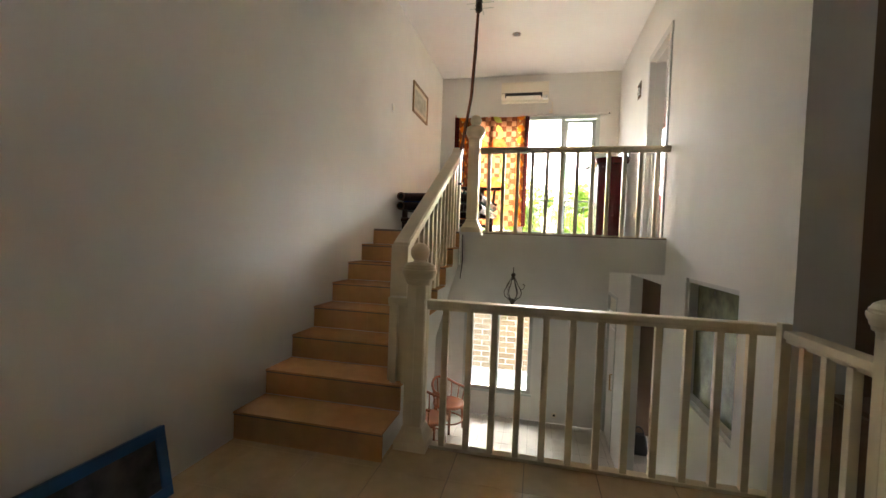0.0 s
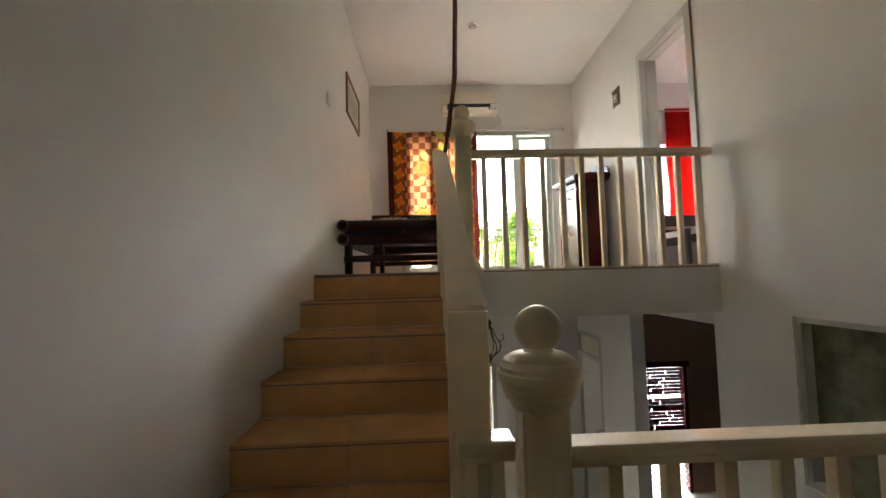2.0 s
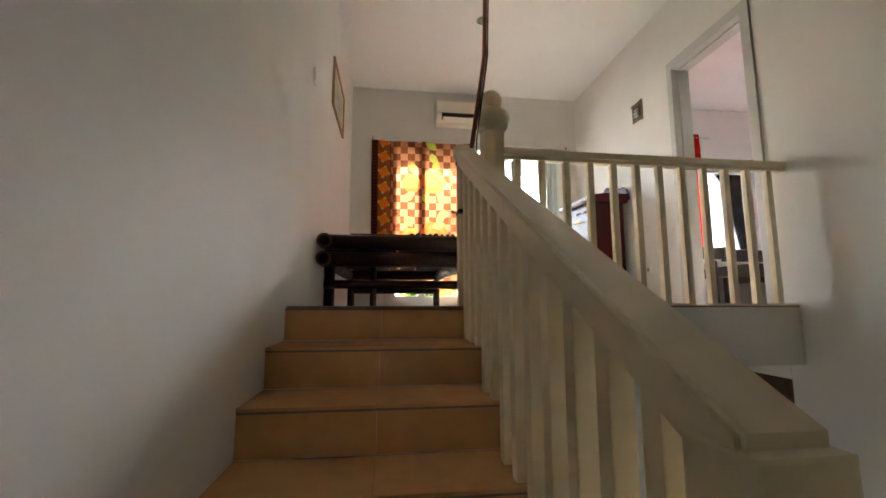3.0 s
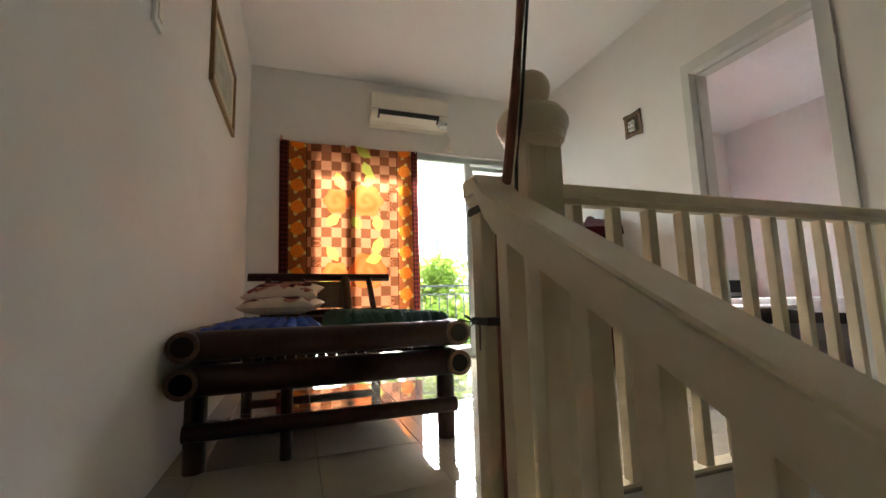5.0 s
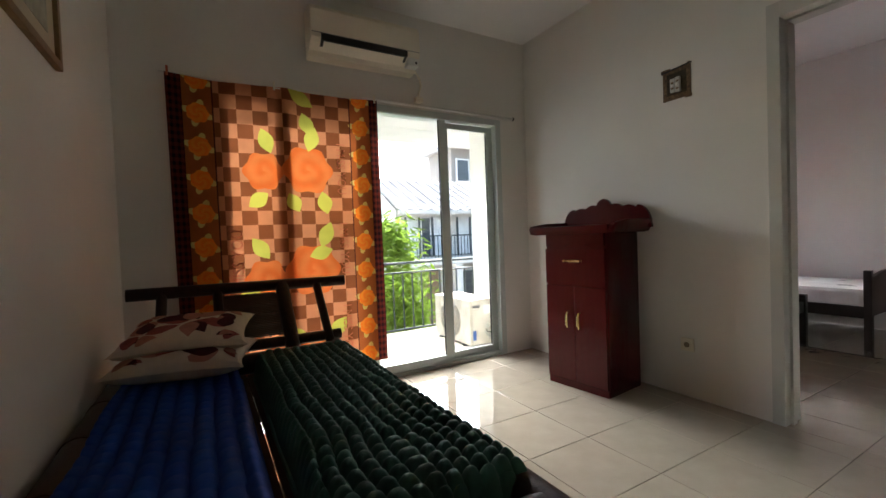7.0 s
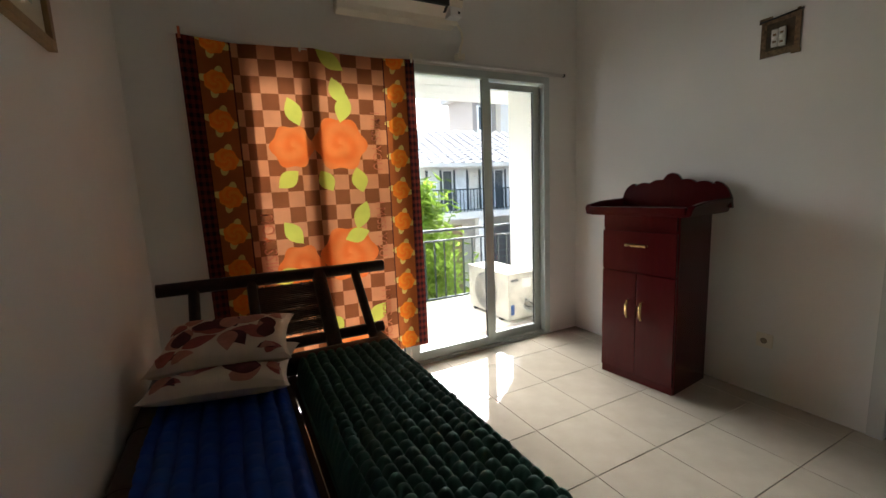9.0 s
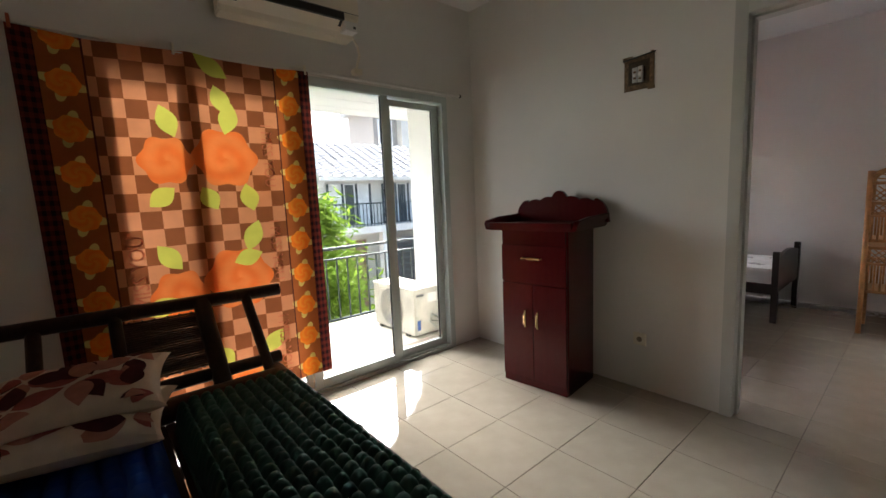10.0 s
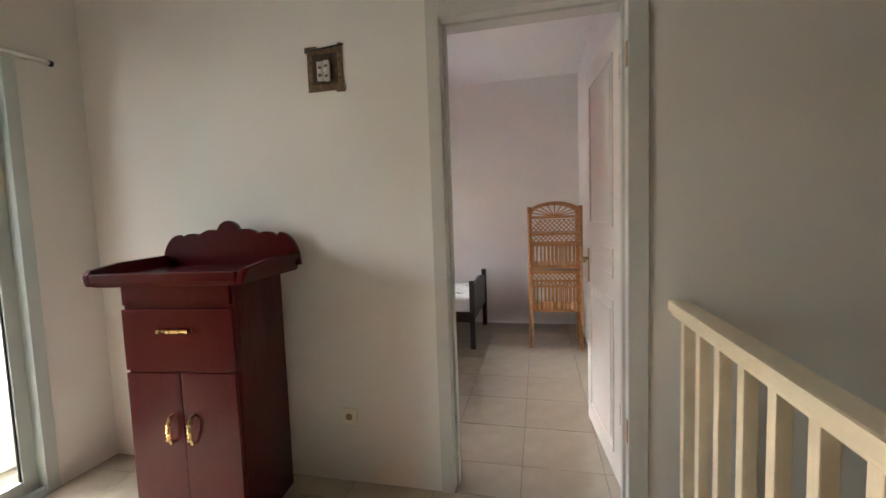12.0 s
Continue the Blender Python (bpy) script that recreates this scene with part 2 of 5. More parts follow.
setting("wall_behind", PLASTER, [(XL, 3.2, YN - W, YN, -0.3, ZC)], "plain white wall behind the landing", "wall")
setting("wall_return", PLASTER, [(XR + W, XR + 0.26, 2.77, 2.92, ZL, ZC)], "white wall end beside the second stairs", "wall")
setting("wall_stairwell", DARK_BROWN, [(3.05, 3.2, YN, 2.92, ZL, ZC), (XR + 0.26, 3.2, 2.77, 2.92, ZL, ZC)], "dark brown walls of the second stairwell", "wall")
setting("wall_below_landing", PLASTER, [(XL, XR, 2.8, 2.9, ZL, -0.16)], "white wall below the landing", "wall")
setting("wall_bedroom_far", ROOM_PAINT, [(X2, X2 + W, 4.8, 8.0, ZU, ZC)], "pale pinkish white bedroom wall", "wall")
setting("wall_bedroom_side", ROOM_PAINT, [(XR + W, X2, 4.83, 4.98, ZU, ZC)], "pale pinkish white bedroom wall behind the open door", "wall")
setting("wall_bedroom_window", ROOM_PAINT, [(XR + W, 1.95, YB, YB + W, ZU, ZC), (4.0, X2, YB, YB + W, ZU, ZC), (1.95, 4.0, YB, YB + W, 3.27, ZC), (1.95, 4.0, YB, YB + W, ZU, 2.05)],
        "pale pinkish white bedroom wall round the window", "wall")
setting("wall_lower_side", DARK_BROWN, [(X2, X2 + W, 4.4, YLB + W, ZL, 1.0), (XR + W, X2, 4.4, 4.55, ZL, 1.0), (XR + W, 2.2, YLB - 0.01, YLB, ZL, 1.0), (2.96, X2, YLB - 0.01, YLB, ZL, 1.0), (2.2, 2.96, YLB - 0.01, YLB, -0.1, 1.0)],
    "brown walls of the lower side room", "wall")
setting("ceiling", CEIL, [(XL, X2 + W, YN, YB + W, ZC, ZC + 0.2)], "flat white painted ceiling over stairs and room", "ceiling")
setting("upper_slab", PLASTER, [(-0.69, -0.455, 4.738, YV1, ZU - 0.03, ZU - 0.001), (-0.69, XR, YV1, YB, 1.004, ZU - 0.012), (XL, -0.69, 4.78, YB, 1.004, ZU - 0.012), (XR + W, X2, 4.55, YB + W, 0.9, ZU - 0.012), (XR, XR + W, 4.975, 6.325, 0.9, ZU - 0.012), (XL, XR, YB, YLB + W, 1.004, ZU - 0.012)],
    "white painted slab of the upper floor", "slab")
setting("landing_slab", PLASTER, [(XL, XR, YN, YV0 - 0.005, -0.16, -0.012)], "white edged slab of the landing", "slab")
setting("lower_floor", GROUT, [(XL, X2, 2.8, YLB, ZL - 0.2, ZL - 0.012), (XR, 3.2, YN, 2.8, ZL - 0.2, ZL - 0.012)], "floor bed of the lower rooms", "floor")
setting("upper_floor", GROUT, [(-0.69, XR, YV1 + 0.002, YB - 0.002, ZU - 0.012, ZU - 0.004), (XL, -0.69, 4.78, YB - 0.002, ZU - 0.012, ZU - 0.004), (XR, XR + W, DY0, DY1, ZU - 0.012, ZU - 0.004), (XR + W, X2, 4.98, YB, ZU - 0.012, ZU - 0.004)],
    "grouted cream tile floor of the upper room", "floor")
setting("landing_floor", GROUT, [(XL, XR, YN, YV0 - 0.008, -0.012, -0.004)], "grouted tan tile floor of the landing", "floor")

# ---- stairs ----
NOSE = [(S1 + GOING * k, RISE * (k + 1)) for k in range(8)]
XS = -0.69
stairs = thing("stairs", (-1.17, S1, 0), "straight flight of eight tan tiled stairs along a white wall", "stairs", kind="structure")
bm = bmesh.new()
outline = [(S1 + 0.012, -0.01)]
for y, z in NOSE[:-1]:
    outline += [(y + 0.012, z - 0.012), (y + GOING + 0.012, z - 0.012)]
outline += [(NOSE[7][0] + 0.012, ZU - 0.013), (4.8, ZU - 0.013), (4.8, 1.0), (S1 + 0.35, -0.16), (S1 + 0.012, -0.16)]
bm_prism(bm, outline, "x", XL, XS - 0.012)
part("flight", bm, PLASTER, stairs, "white painted stair slab")
XM = -1.19
for k, (y, z) in enumerate(NOSE):
    for x0, x1 in ((XL, XM - 0.0008), (XM + 0.0008, XS)):
        boxes("riser_tile", STEP, [(x0, x1, y, y + 0.012, z - RISE + (0.003 if k else 0), z - 0.021)], stairs)
        if k < 7:
            boxes("tread_tile", STEP, [(x0, x1, y - 0.008, y + GOING - 0.002, z - 0.012, z)], stairs)
    # grout coloured strip paints the shadow line under each nosing
    boxes("nosing_shadow", GROUT, [(XL, XS - 0.001, y - 0.003, y + 0.011, z - 0.021, z - 0.0121)], stairs)


def newel(at, label):
    x, y, z = at
    t = thing("newel_post", at, label, "newel post", "cream newel posts")
    bm = bmesh.new()
    bm_turn(bm, [(0.1, z), (0.1, z + 0.05), (0.093, z + 0.06), (0.068, z + 0.105), (0.062, z + 0.13), (0.056, z + 0.135)], x, y, square=True)
    part("base", bm, CREAM, t)
    bm = bmesh.new()
    bm_box(bm, x - 0.056, x + 0.056, y - 0.056, y + 0.056, z + 0.13, z + 1.03, bevel=0.006)
    part("shaft", bm, CREAM, t)
    for sx, sy in ((1, 0), (-1, 0), (0, 1), (0, -1)):
        cx, cy = x + sx * 0.056, y + sy * 0.056
        for lo, hi in ((-0.053, -0.0025), (0.0025, 0.053)):
            bm = bmesh.new()
            if sx:
                bm_box(bm, cx - 0.003, cx + 0.003, cy + lo, cy + hi, z + 0.15, z + 1.0, bevel=0.0015)
            else:
                bm_box(bm, cx + lo, cx + hi, cy - 0.003, cy + 0.003, z + 0.15, z + 1.0, bevel=0.0015)
            part("face_board", bm, CREAM, t)
    bm = bmesh.new()
    bm_turn(bm, [(0.07, z + 0.995), (0.078, z + 1.005), (0.08, z + 1.02), (0.09, z + 1.024), (0.092, z + 1.038), (0.097, z + 1.043), (0.099, z + 1.058), (0.104, z + 1.064), (0.107, z + 1.075), (0.107, z + 1.088),
                 (0.101, z + 1.092), (0.101, z + 1.102), (0.095, z + 1.106), (0.09, z + 1.118), (0.07, z + 1.13), (0.04, z + 1.137), (0.03, z + 1.15)], x, y, 40)
    part("cap", bm, CREAM, t)
    bm = bmesh.new()
    bmesh.ops.create_uvsphere(bm, u_segments=32, v_segments=18, radius=0.06, matrix=Matrix.Translation((x, y, z + 1.193)))
    for f in bm.faces:
        f.smooth = True
    part("ball", bm, CREAM, t)
    return t


newel((-0.578, 2.869, 0.0), "cream painted newel post with ball top on the landing")
newel((-0.575, 4.852, ZU), "cream painted newel post with ball top at the stairhead")


def handrail_bm(x0, x1, y0, y1, zt):
    bm = bmesh.new()
    bm_box(bm, x0, x1, y0, y1, zt - 0.04, zt, bevel=0.009)
    ix, iy = (0, 0.014) if x1 - x0 > y1 - y0 else (0.014, 0)
    bm_box(bm, x0 + ix, x1 - ix, y0 + iy, y1 - iy, zt - 0.06, zt - 0.035, bevel=0.004)
    return bm


def baluster(parent, x, y, z0, z1, h=0.0185):
    bm = bmesh.new()
    bm_box(bm, x - h, x + h, y - h, y + h, z0, z1, bevel=0.004)
    part("baluster", bm, CREAM, parent)


lr = thing("railing", (0.4, 2.87, 0), "cream painted wooden railing along the landing edge", "railing", "cream railings")
part("handrail", handrail_bm(-0.515, XR - 0.002, 2.83, 2.91, 0.91), CREAM, lr)
boxes("bottom_rail", CREAM, [(-0.47, XR - 0.002, 2.845, 2.905, 0.001, 0.02)], lr, bevel=0.004)
for i in range(12):
    baluster(lr, -0.40 + i * 0.148, 2.87, 0.02, 0.85)
ur = thing("railing", (0.4, 4.92, ZU), "cream painted wooden railing along the upper floor edge", "railing", "cream railings")
part("handrail", handrail_bm(-0.515, XR - 0.002, 4.857, 4.933, 2.272), CREAM, ur)
boxes("bottom_rail", CREAM, [(-0.465, XR - 0.002, 4.872, 4.93, ZU + 0.001, ZU + 0.012)], ur)
for i in range(12):
    baluster(ur, -0.413 + i * 0.1505, 4.895, ZU + 0.012, 2.212)
# short piece from the newel to the stair rail
sr = thing("railing", (-0.72, 2.95, 0.17), "short cream railing between newel post and stair rail", "railing", "cream railings")
part("handrail", handrail_bm(-0.79, -0.638, 2.90, 2.995, 0.90), CREAM, sr)
for x, y in ((-0.755, 2.955), (-0.68, 2.955)):
    baluster(sr, x, y, 0.341, 0.84)
# second stairs' railing at the landing's side
dr = thing("railing", (XR, 2.4, 0), "cream railing beside the second flight", "railing", "cream railings")
part("handrail", handrail_bm(XR - 0.045, XR + 0.045, 1.0, 2.76, 0.90), CREAM, dr)
boxes("end_post", CREAM, [(XR - 0.045, XR + 0.05, 2.772, 2.82, 0.001, 0.93)], dr, bevel=0.005)
boxes("bottom_rail", CREAM, [(XR - 0.04, XR - 0.002, 1.0, 2.76, 0.001, 0.02)], dr)
for i in range(11):
    baluster(dr, XR - 0.022, 2.62 - i * 0.15, 0.02, 0.85)
newel((XR, 2.13, 0.0), "cream painted newel post with ball top beside the second flight")


# sloping stair rail
def zt(y):
    return 1.25 + (y - 3.0) * 0.545


st = thing("stair_railing", (-0.745, 3.05, 0.34), "cream painted sloping wooden stair rail with square balusters", "railing", "cream railings")
bm = bmesh.new()
X0, X1 = -0.802, -0.692
for xa, xb, up, dn in ((X0, X1, 0.0, 0.06), (X0 + 0.016, X1 - 0.016, -0.055, 0.085)):
    bm_prism(bm, [(2.996, zt(2.996) + up), (4.74, zt(4.74) + up), (4.80, 2.258 + up), (4.875, 2.258 + up), (4.875, 2.258 - dn), (4.80, 2.258 - dn), (4.74, zt(4.74) - dn - 0.02), (2.996, zt(2.996) - dn - 0.02)], "x", xa, xb)
bmesh.ops.bevel(bm, geom=[e for e in bm.edges if abs(e.verts[0].co.x - e.verts[1].co.x) < 1e-4], offset=0.008, segments=2, affect="EDGES")
part("handrail", bm, CREAM, st)
boxes("bottom_post", CREAM, [(X0 - 0.003, X1 + 0.003, 2.976, 3.08, 0.341, zt(2.976) - 0.006)], st, bevel=0.006)
boxes("top_post", CREAM, [(-0.783, -0.712, 4.80, 4.862, ZU + 0.001, 2.19)], st, bevel=0.006)
for i in range(12):
    y = 3.19 + i * 0.1383
    k = max(j for j in range(8) if NOSE[j][0] <= y + 0.02)
    baluster(st, -0.747, y, NOSE[k][1] + 0.0005, zt(y) - 0.07, 0.024)

# ---- pole with aerial, ties and cable ----
ae = thing("aerial_mast", (-0.735, 4.79, ZU), "red brown wooden pole with TV aerial tied to stair rail", "aerial")
bm = bmesh.new()
bm_path(bm, [(-0.742, 4.783, ZU), (-0.742, 4.783, 1.88), (-0.735, 4.782, 2.1), (-0.705, 4.78, 2.27), (-0.672, 4.776, 2.5), (-0.628, 4.79, 2.8), (-0.61, 4.82, 3.3), (-0.60, 4.85, 3.7)], 0.0135, 10)
pole = part("pole", bm, POLE, ae)
bm = bmesh.new()
bm_rod(bm, (-0.60, 4.85, 3.70), (-0.59, 4.85, 3.88), 0.028, 0.024)
for z in (3.72, 3.76, 3.80, 3.84):
    bm_rod(bm, (-0.595, 4.85, z), (-0.592, 4.85, z + 0.018), 0.038)
part("clamp", bm, BLACK, ae, "black plastic clamp")
bm = bmesh.new()
bm_rod(bm, (-0.59, 4.35, 3.86), (-0.59, 5.2, 3.86), 0.007)
for i in range(7):
    w = 0.27 - 0.022 * i
    bm_rod(bm, (-0.59 - w, 4.42 + 0.11 * i, 3.865), (-0.59 + w * 0.9, 4.42 + 0.11 * i, 3.865), 0.004, sides=6)
part("aerial", bm, ALU, ae, "grey metal aerial rods")
bm = bmesh.new()
bm_path(bm, [(-0.585, 4.835, 3.85), (-0.592, 4.815, 3.3), (-0.611, 4.782, 2.8), (-0.655, 4.766, 2.5), (-0.668, 4.766, 2.4), (-0.683, 4.772, 2.28), (-0.68, 4.80, 2.05), (-0.672, 4.85, 1.7), (-0.67, 4.85, 1.3), (-0.66, 4.845, 1.05), (-0.68, 4.84, 0.85)], 0.005, 6)
part("cable", bm, BLACK, ae, "thin black cable")
for z, n in ((2.165, 0), (1.87, 1)):
    bm = bmesh.new()
    bm_box(bm, -0.789, -0.695, 4.765, 4.868, z - 0.009, z + 0.011, bevel=0.004)
    if n:
        for j, (dx, dy, dz) in enumerate(((-0.05, -0.02, 0.02), (-0.06, 0.0, 0.008), (-0.04, -0.02, -0.012), (-0.035, 0.02, 0.015), (-0.012, -0.02, -0.07))):
            bm_path(bm, [(-0.785, 4.83, z), (-0.785 + dx * 0.5, 4.82 + dy * 0.5, z + dz * 0.2), (-0.785 + dx, 4.82 + dy, z + dz)], 0.002, 5)
    part("tie", bm, BLACK, ae, "black tape tie")

# ---- balcony door ----
wd = thing("sliding_door_1", (0, YB + 0.05, ZU), "sliding balcony door with pale aluminium frame and clear panes", "sliding door", kind="structure")
YF0, YF1 = YB - 0.012, YB + 0.1
boxes("window_frame", ALU, [(WX0, WX0 + 0.055, YF0, YF1, ZU, WZ1), (WX1 - 0.055, WX1, YF0, YF1, ZU, WZ1), (WX0 + 0.055, WX1 - 0.055, YF0, YF1, WZ1 - 0.05, WZ1)], wd, bevel=0.004)
boxes("track", ALU, [(WX0 + 0.055, WX1 - 0.055, YF0, YF1, ZU - 0.003, ZU + 0.02), (WX0 + 0.055, WX1 - 0.055, YF0 + 0.02, YF0 + 0.026, ZU + 0.02, ZU + 0.04), (WX0 + 0.055, WX1 - 0.055, YF0 + 0.065, YF0 + 0.071, ZU + 0.02, ZU + 0.04)], wd)


def sash(x0, x1, y, z0, z1, s=0.058):
    d = 0.03
    f = boxes("sash", ALU, [(x0, x0 + s, y, y + d, z0, z1), (x1 - s, x1, y, y + d, z0, z1), (x0 + s, x1 - s, y, y + d, z1 - 0.045, z1), (x0 + s, x1 - s, y, y + d, z0, z0 + 0.06)], wd, bevel=0.003)
    boxes("gasket", DARKGAP, [(x0 + s, x0 + s + 0.006, y + 0.01, y + 0.02, z0 + 0.06, z1 - 0.045), (x1 - s - 0.006, x1 - s, y + 0.01, y + 0.02, z0 + 0.06, z1 - 0.045)], f)
    g = boxes("pane", GLASS, [(x0 + s, x1 - s, y + 0.012, y + 0.017, z0 + 0.06, z1 - 0.045)], f, "clear glass pane")
    g.visible_shadow = False


sash(-0.80, -0.155, YB + 0.045, ZU + 0.03, WZ1 - 0.05, 0.075)
sash(-1.165, -0.71, YB + 0.005, ZU + 0.03, WZ1 - 0.05, 0.08)
sash(-0.20, 0.505, YB + 0.0, ZU + 0.03, WZ1 - 0.01)
sash(0.49, 1.005, YB + 0.045, ZU + 0.03, WZ1 - 0.06)
cr = thing("curtain_rail", (0.5, YB - 0.02, 3.45), "thin white curtain rail above the balcony door", "curtain rail")
bm = bmesh.new()
bm_rod(bm, (-0.2, YB - 0.022, 3.452), (1.19, YB - 0.022, 3.452), 0.011)
part("rail", bm, WHITEPL, cr)
bm = bmesh.new()
bm_rod(bm, (1.19, YB - 0.022, 3.452), (1.205, YB - 0.022, 3.452), 0.014)
part("end_cap", bm, BLACK, cr, "dark end cap")
for x in (0.55, 1.1):
    boxes("bracket", WHITEPL, [(x - 0.008, x + 0.008, YB - 0.02, YB - 0.001, 3.44, 3.465)], cr)

# ---- daybed ----
bed = thing("daybed", (-1.12, 6.3, ZU), "dark stained bamboo daybed with woven backrest", "daybed")
BX0, BX1, BY0, BY1 = -1.595, -0.60, 5.45, 7.30
for x in (BX0, BX1):
    for z in (1.795, 1.672):
        bm = bmesh.new()
        r = 0.052
        bm_rod(bm, (x, BY0, z), (x, BY1, z), r, r, 18, caps=False)
        for s in range(1, 6):
            bm_rod(bm, (x, BY0 + s * 0.34, z), (x, BY0 + s * 0.34 + 0.012, z), r + 0.003, r + 0.003, 18)
        p = part("side_pole", bm, BAMBOO, bed)
        for y, s in ((BY0, -1), (BY1, 1)):
            # near-black disc paints the shade inside the hollow pole
            bm = bmesh.new()
            bm_rod(bm, (x, y, z), (x, y + s * 0.004, z), 0.036, 0.034, 18)
            part("hollow_shade", bm, DARKGAP, p)
            bm = bmesh.new()
            ring = [[bm.verts.new((x + rr * math.cos(a * math.tau / 20), y + s * dy, z + rr * math.sin(a * math.tau / 20))) for a in range(20)] for rr, dy in ((0.052, 0.0), (0.05, 0.007), (0.038, 0.007), (0.036, 0.001))]
            for a, b in zip(ring, ring[1:]):
                for i in range(20):
                    bm.faces.new((a[i], a[(i + 1) % 20], b[(i + 1) % 20], b[i]))
            bmesh.ops.recalc_face_normals(bm, faces=bm.faces)
            part("cut_end", bm, BAMBOO_END, p)
for y in (BY0 + 0.06, BY1 - 0.08):
    for z, r in ((1.792, 0.053), (1.672, 0.053), (1.50, 0.03)):
        bm = bmesh.new()
        bm_rod(bm, (BX0, y, z), (BX1, y, z), r, r, 14)
        part("cross_rail", bm, BAMBOO, bed)
for x in (BX0 + 0.03, BX1 - 0.03):
    for y in (BY0 + 0.1, BY1 - 0.08):
        bm = bmesh.new()
        bm_rod(bm, (x, y, ZU), (x, y, 1.68), 0.037, 0.037, 14)
        part("leg", bm, BAMBOO, bed)
bm = bmesh.new()
bm_rod(bm, (BX0 + 0.33, BY0 + 0.1, ZU), (BX0 + 0.33, BY0 + 0.1, 1.66), 0.022, 0.022, 12)
part("leg", bm, BAMBOO, bed)
for i in range(24):
    x = BX0 + 0.055 + i * 0.0385
    bm = bmesh.new()
    bm_box(bm, x, x + 0.033, BY0 + 0.115, BY1 - 0.02, 1.722, 1.735)
    part("bed_slat", bm, SLAT, bed)
# backrest
YT = 7.60
for x, w in ((-1.46, 0.026), (-1.19, 0.026), (-0.835, 0.04), (-0.625, 0.026)):
    bm = bmesh.new()
    bm_rod(bm, (x, 7.23, 1.78), (x, YT, 2.16), w, w, 12)
    part("backrest_post", bm, BAMBOO, bed)
bm = bmesh.new()
bm_rod(bm, (-1.62, YT, 2.165), (-0.44, YT, 2.155), 0.034, 0.034, 14)
part("top_rail", bm, BAMBOO, bed)
bm = bmesh.new()
bm_rod(bm, (-1.5, 7.33, 1.86), (-0.55, 7.33, 1.86), 0.03, 0.03, 14)
part("backrest_rail", bm, BAMBOO, bed)
for i in range(26):
    f = i / 25
    y, z = 7.36 + f * 0.2, 1.90 + f * 0.215
    bm = bmesh.new()
    bm_rod(bm, (-1.165, y, z), (-0.865, y + 0.004 * math.sin(i), z), 0.0058 if i % 6 else 0.0048, sides=6)
    part("woven_strip", bm, WEAVE, bed)
for i in range(6):
    x = -1.14 + i * 0.05
    bm = bmesh.new()
    bm_rod(bm, (x, 7.365, 1.89), (x, 7.575, 2.12), 0.006, sides=6)
    part("woven_upright", bm, WEAVE, bed)


def mattress(name, x0, x1, y0, y1, z0, th, puff, mat, label, nx=64, ny=200):
    t = thing(name, ((x0 + x1) / 2, (y0 + y1) / 2, z0), label, "mattress")
    bm = bmesh.new()
    rows = []
    for j in range(ny + 1):
        v = j / ny
        row = []
        for i in range(nx + 1):
            u = i / nx
            ex = min(u, 1 - u) * (x1 - x0)
            ey = min(v, 1 - v) * (y1 - y0)
            e = min(1.0, min(ex, ey) / 0.045)
            edge = math.sqrt(max(0.0, 1 - (1 - e) ** 2))
            wob = 0.012 * noise.noise((u * 2.2, v * 5, 3.1 + len(name)))
            x = x0 + u * (x1 - x0) + 0.012 * noise.noise((7.0, v * 4, x0)) * (1 if u > 0.5 else -1)
            y = y0 + v * (y1 - y0) + 0.012 * noise.noise((u * 4, 5.0, y0))
            z = z0 + 0.012 + (th - 0.012) * edge + (puff(u, v) + wob) * edge
            row.append(bm.verts.new((x, y, z)))
        rows.append(row)
    for a, b in zip(rows, rows[1:]):
        for i in range(nx):
            bm.faces.new((a[i], a[i + 1], b[i + 1], b[i])).smooth = True
    rim = rows[0] + [r[-1] for r in rows[1:-1]] + rows[-1][::-1] + [r[0] for r in rows[-2:0:-1]]
    low = [bm.verts.new((v.co.x, v.co.y, z0)) for v in rim]
    for i in range(len(rim)):
        j = (i + 1) % len(rim)
        bm.faces.new((rim[j], rim[i], low[i], low[j])).smooth = True
    bm.faces.new(low[::-1])
    part("quilt", bm, mat, t)
    for side, pts in (("long", [(x0, y0 + 0.02), (x0, y1 - 0.02)]), ("long", [(x1, y0 + 0.02), (x1, y1 - 0.02)]), ("end", [(x0 + 0.02, y0), (x1 - 0.02, y0)]), ("end", [(x0 + 0.02, y1), (x1 - 0.02, y1)])):
        bm = bmesh.new()
        (xa, ya), (xb, yb) = pts
        bm_path(bm, [(xa + (xb - xa) * k / 12, ya + (yb - ya) * k / 12, z0 + 0.012) for k in range(13)], 0.008, 6)
        part("piping", bm, mat, t)
    return t


def blue_puff(u, v):
    w = u + 0.012 * noise.noise((u * 3, v * 14, 0.5))
    a = abs(math.sin(w * 8 * math.pi)) ** 0.5
    c = 0.85 + 0.15 * abs(math.sin((v * 22 + 0.5 * math.floor(w * 8)) * math.pi)) ** 0.5
    return 0.03 * a * c - 0.012


def green_puff(u, v):
    un = u * 11 + 0.25 * noise.noise((u * 2, v * 7, 4.0))
    k = math.floor(un)
    vn = v * 33 + 0.37 * k + 0.5 * noise.noise((k * 1.7, v * 5, 2.0))
    a, c = 2 * (un - k) - 1, 2 * (vn - math.floor(vn)) - 1
    big = 1 + 0.25 * noise.noise((k * 3.1, math.floor(vn) * 2.3, 1.0))
    return 0.038 * big * max(0.0, (1 - abs(a) ** 2.4) * (1 - abs(c) ** 2.4)) ** 0.5 - 0.02


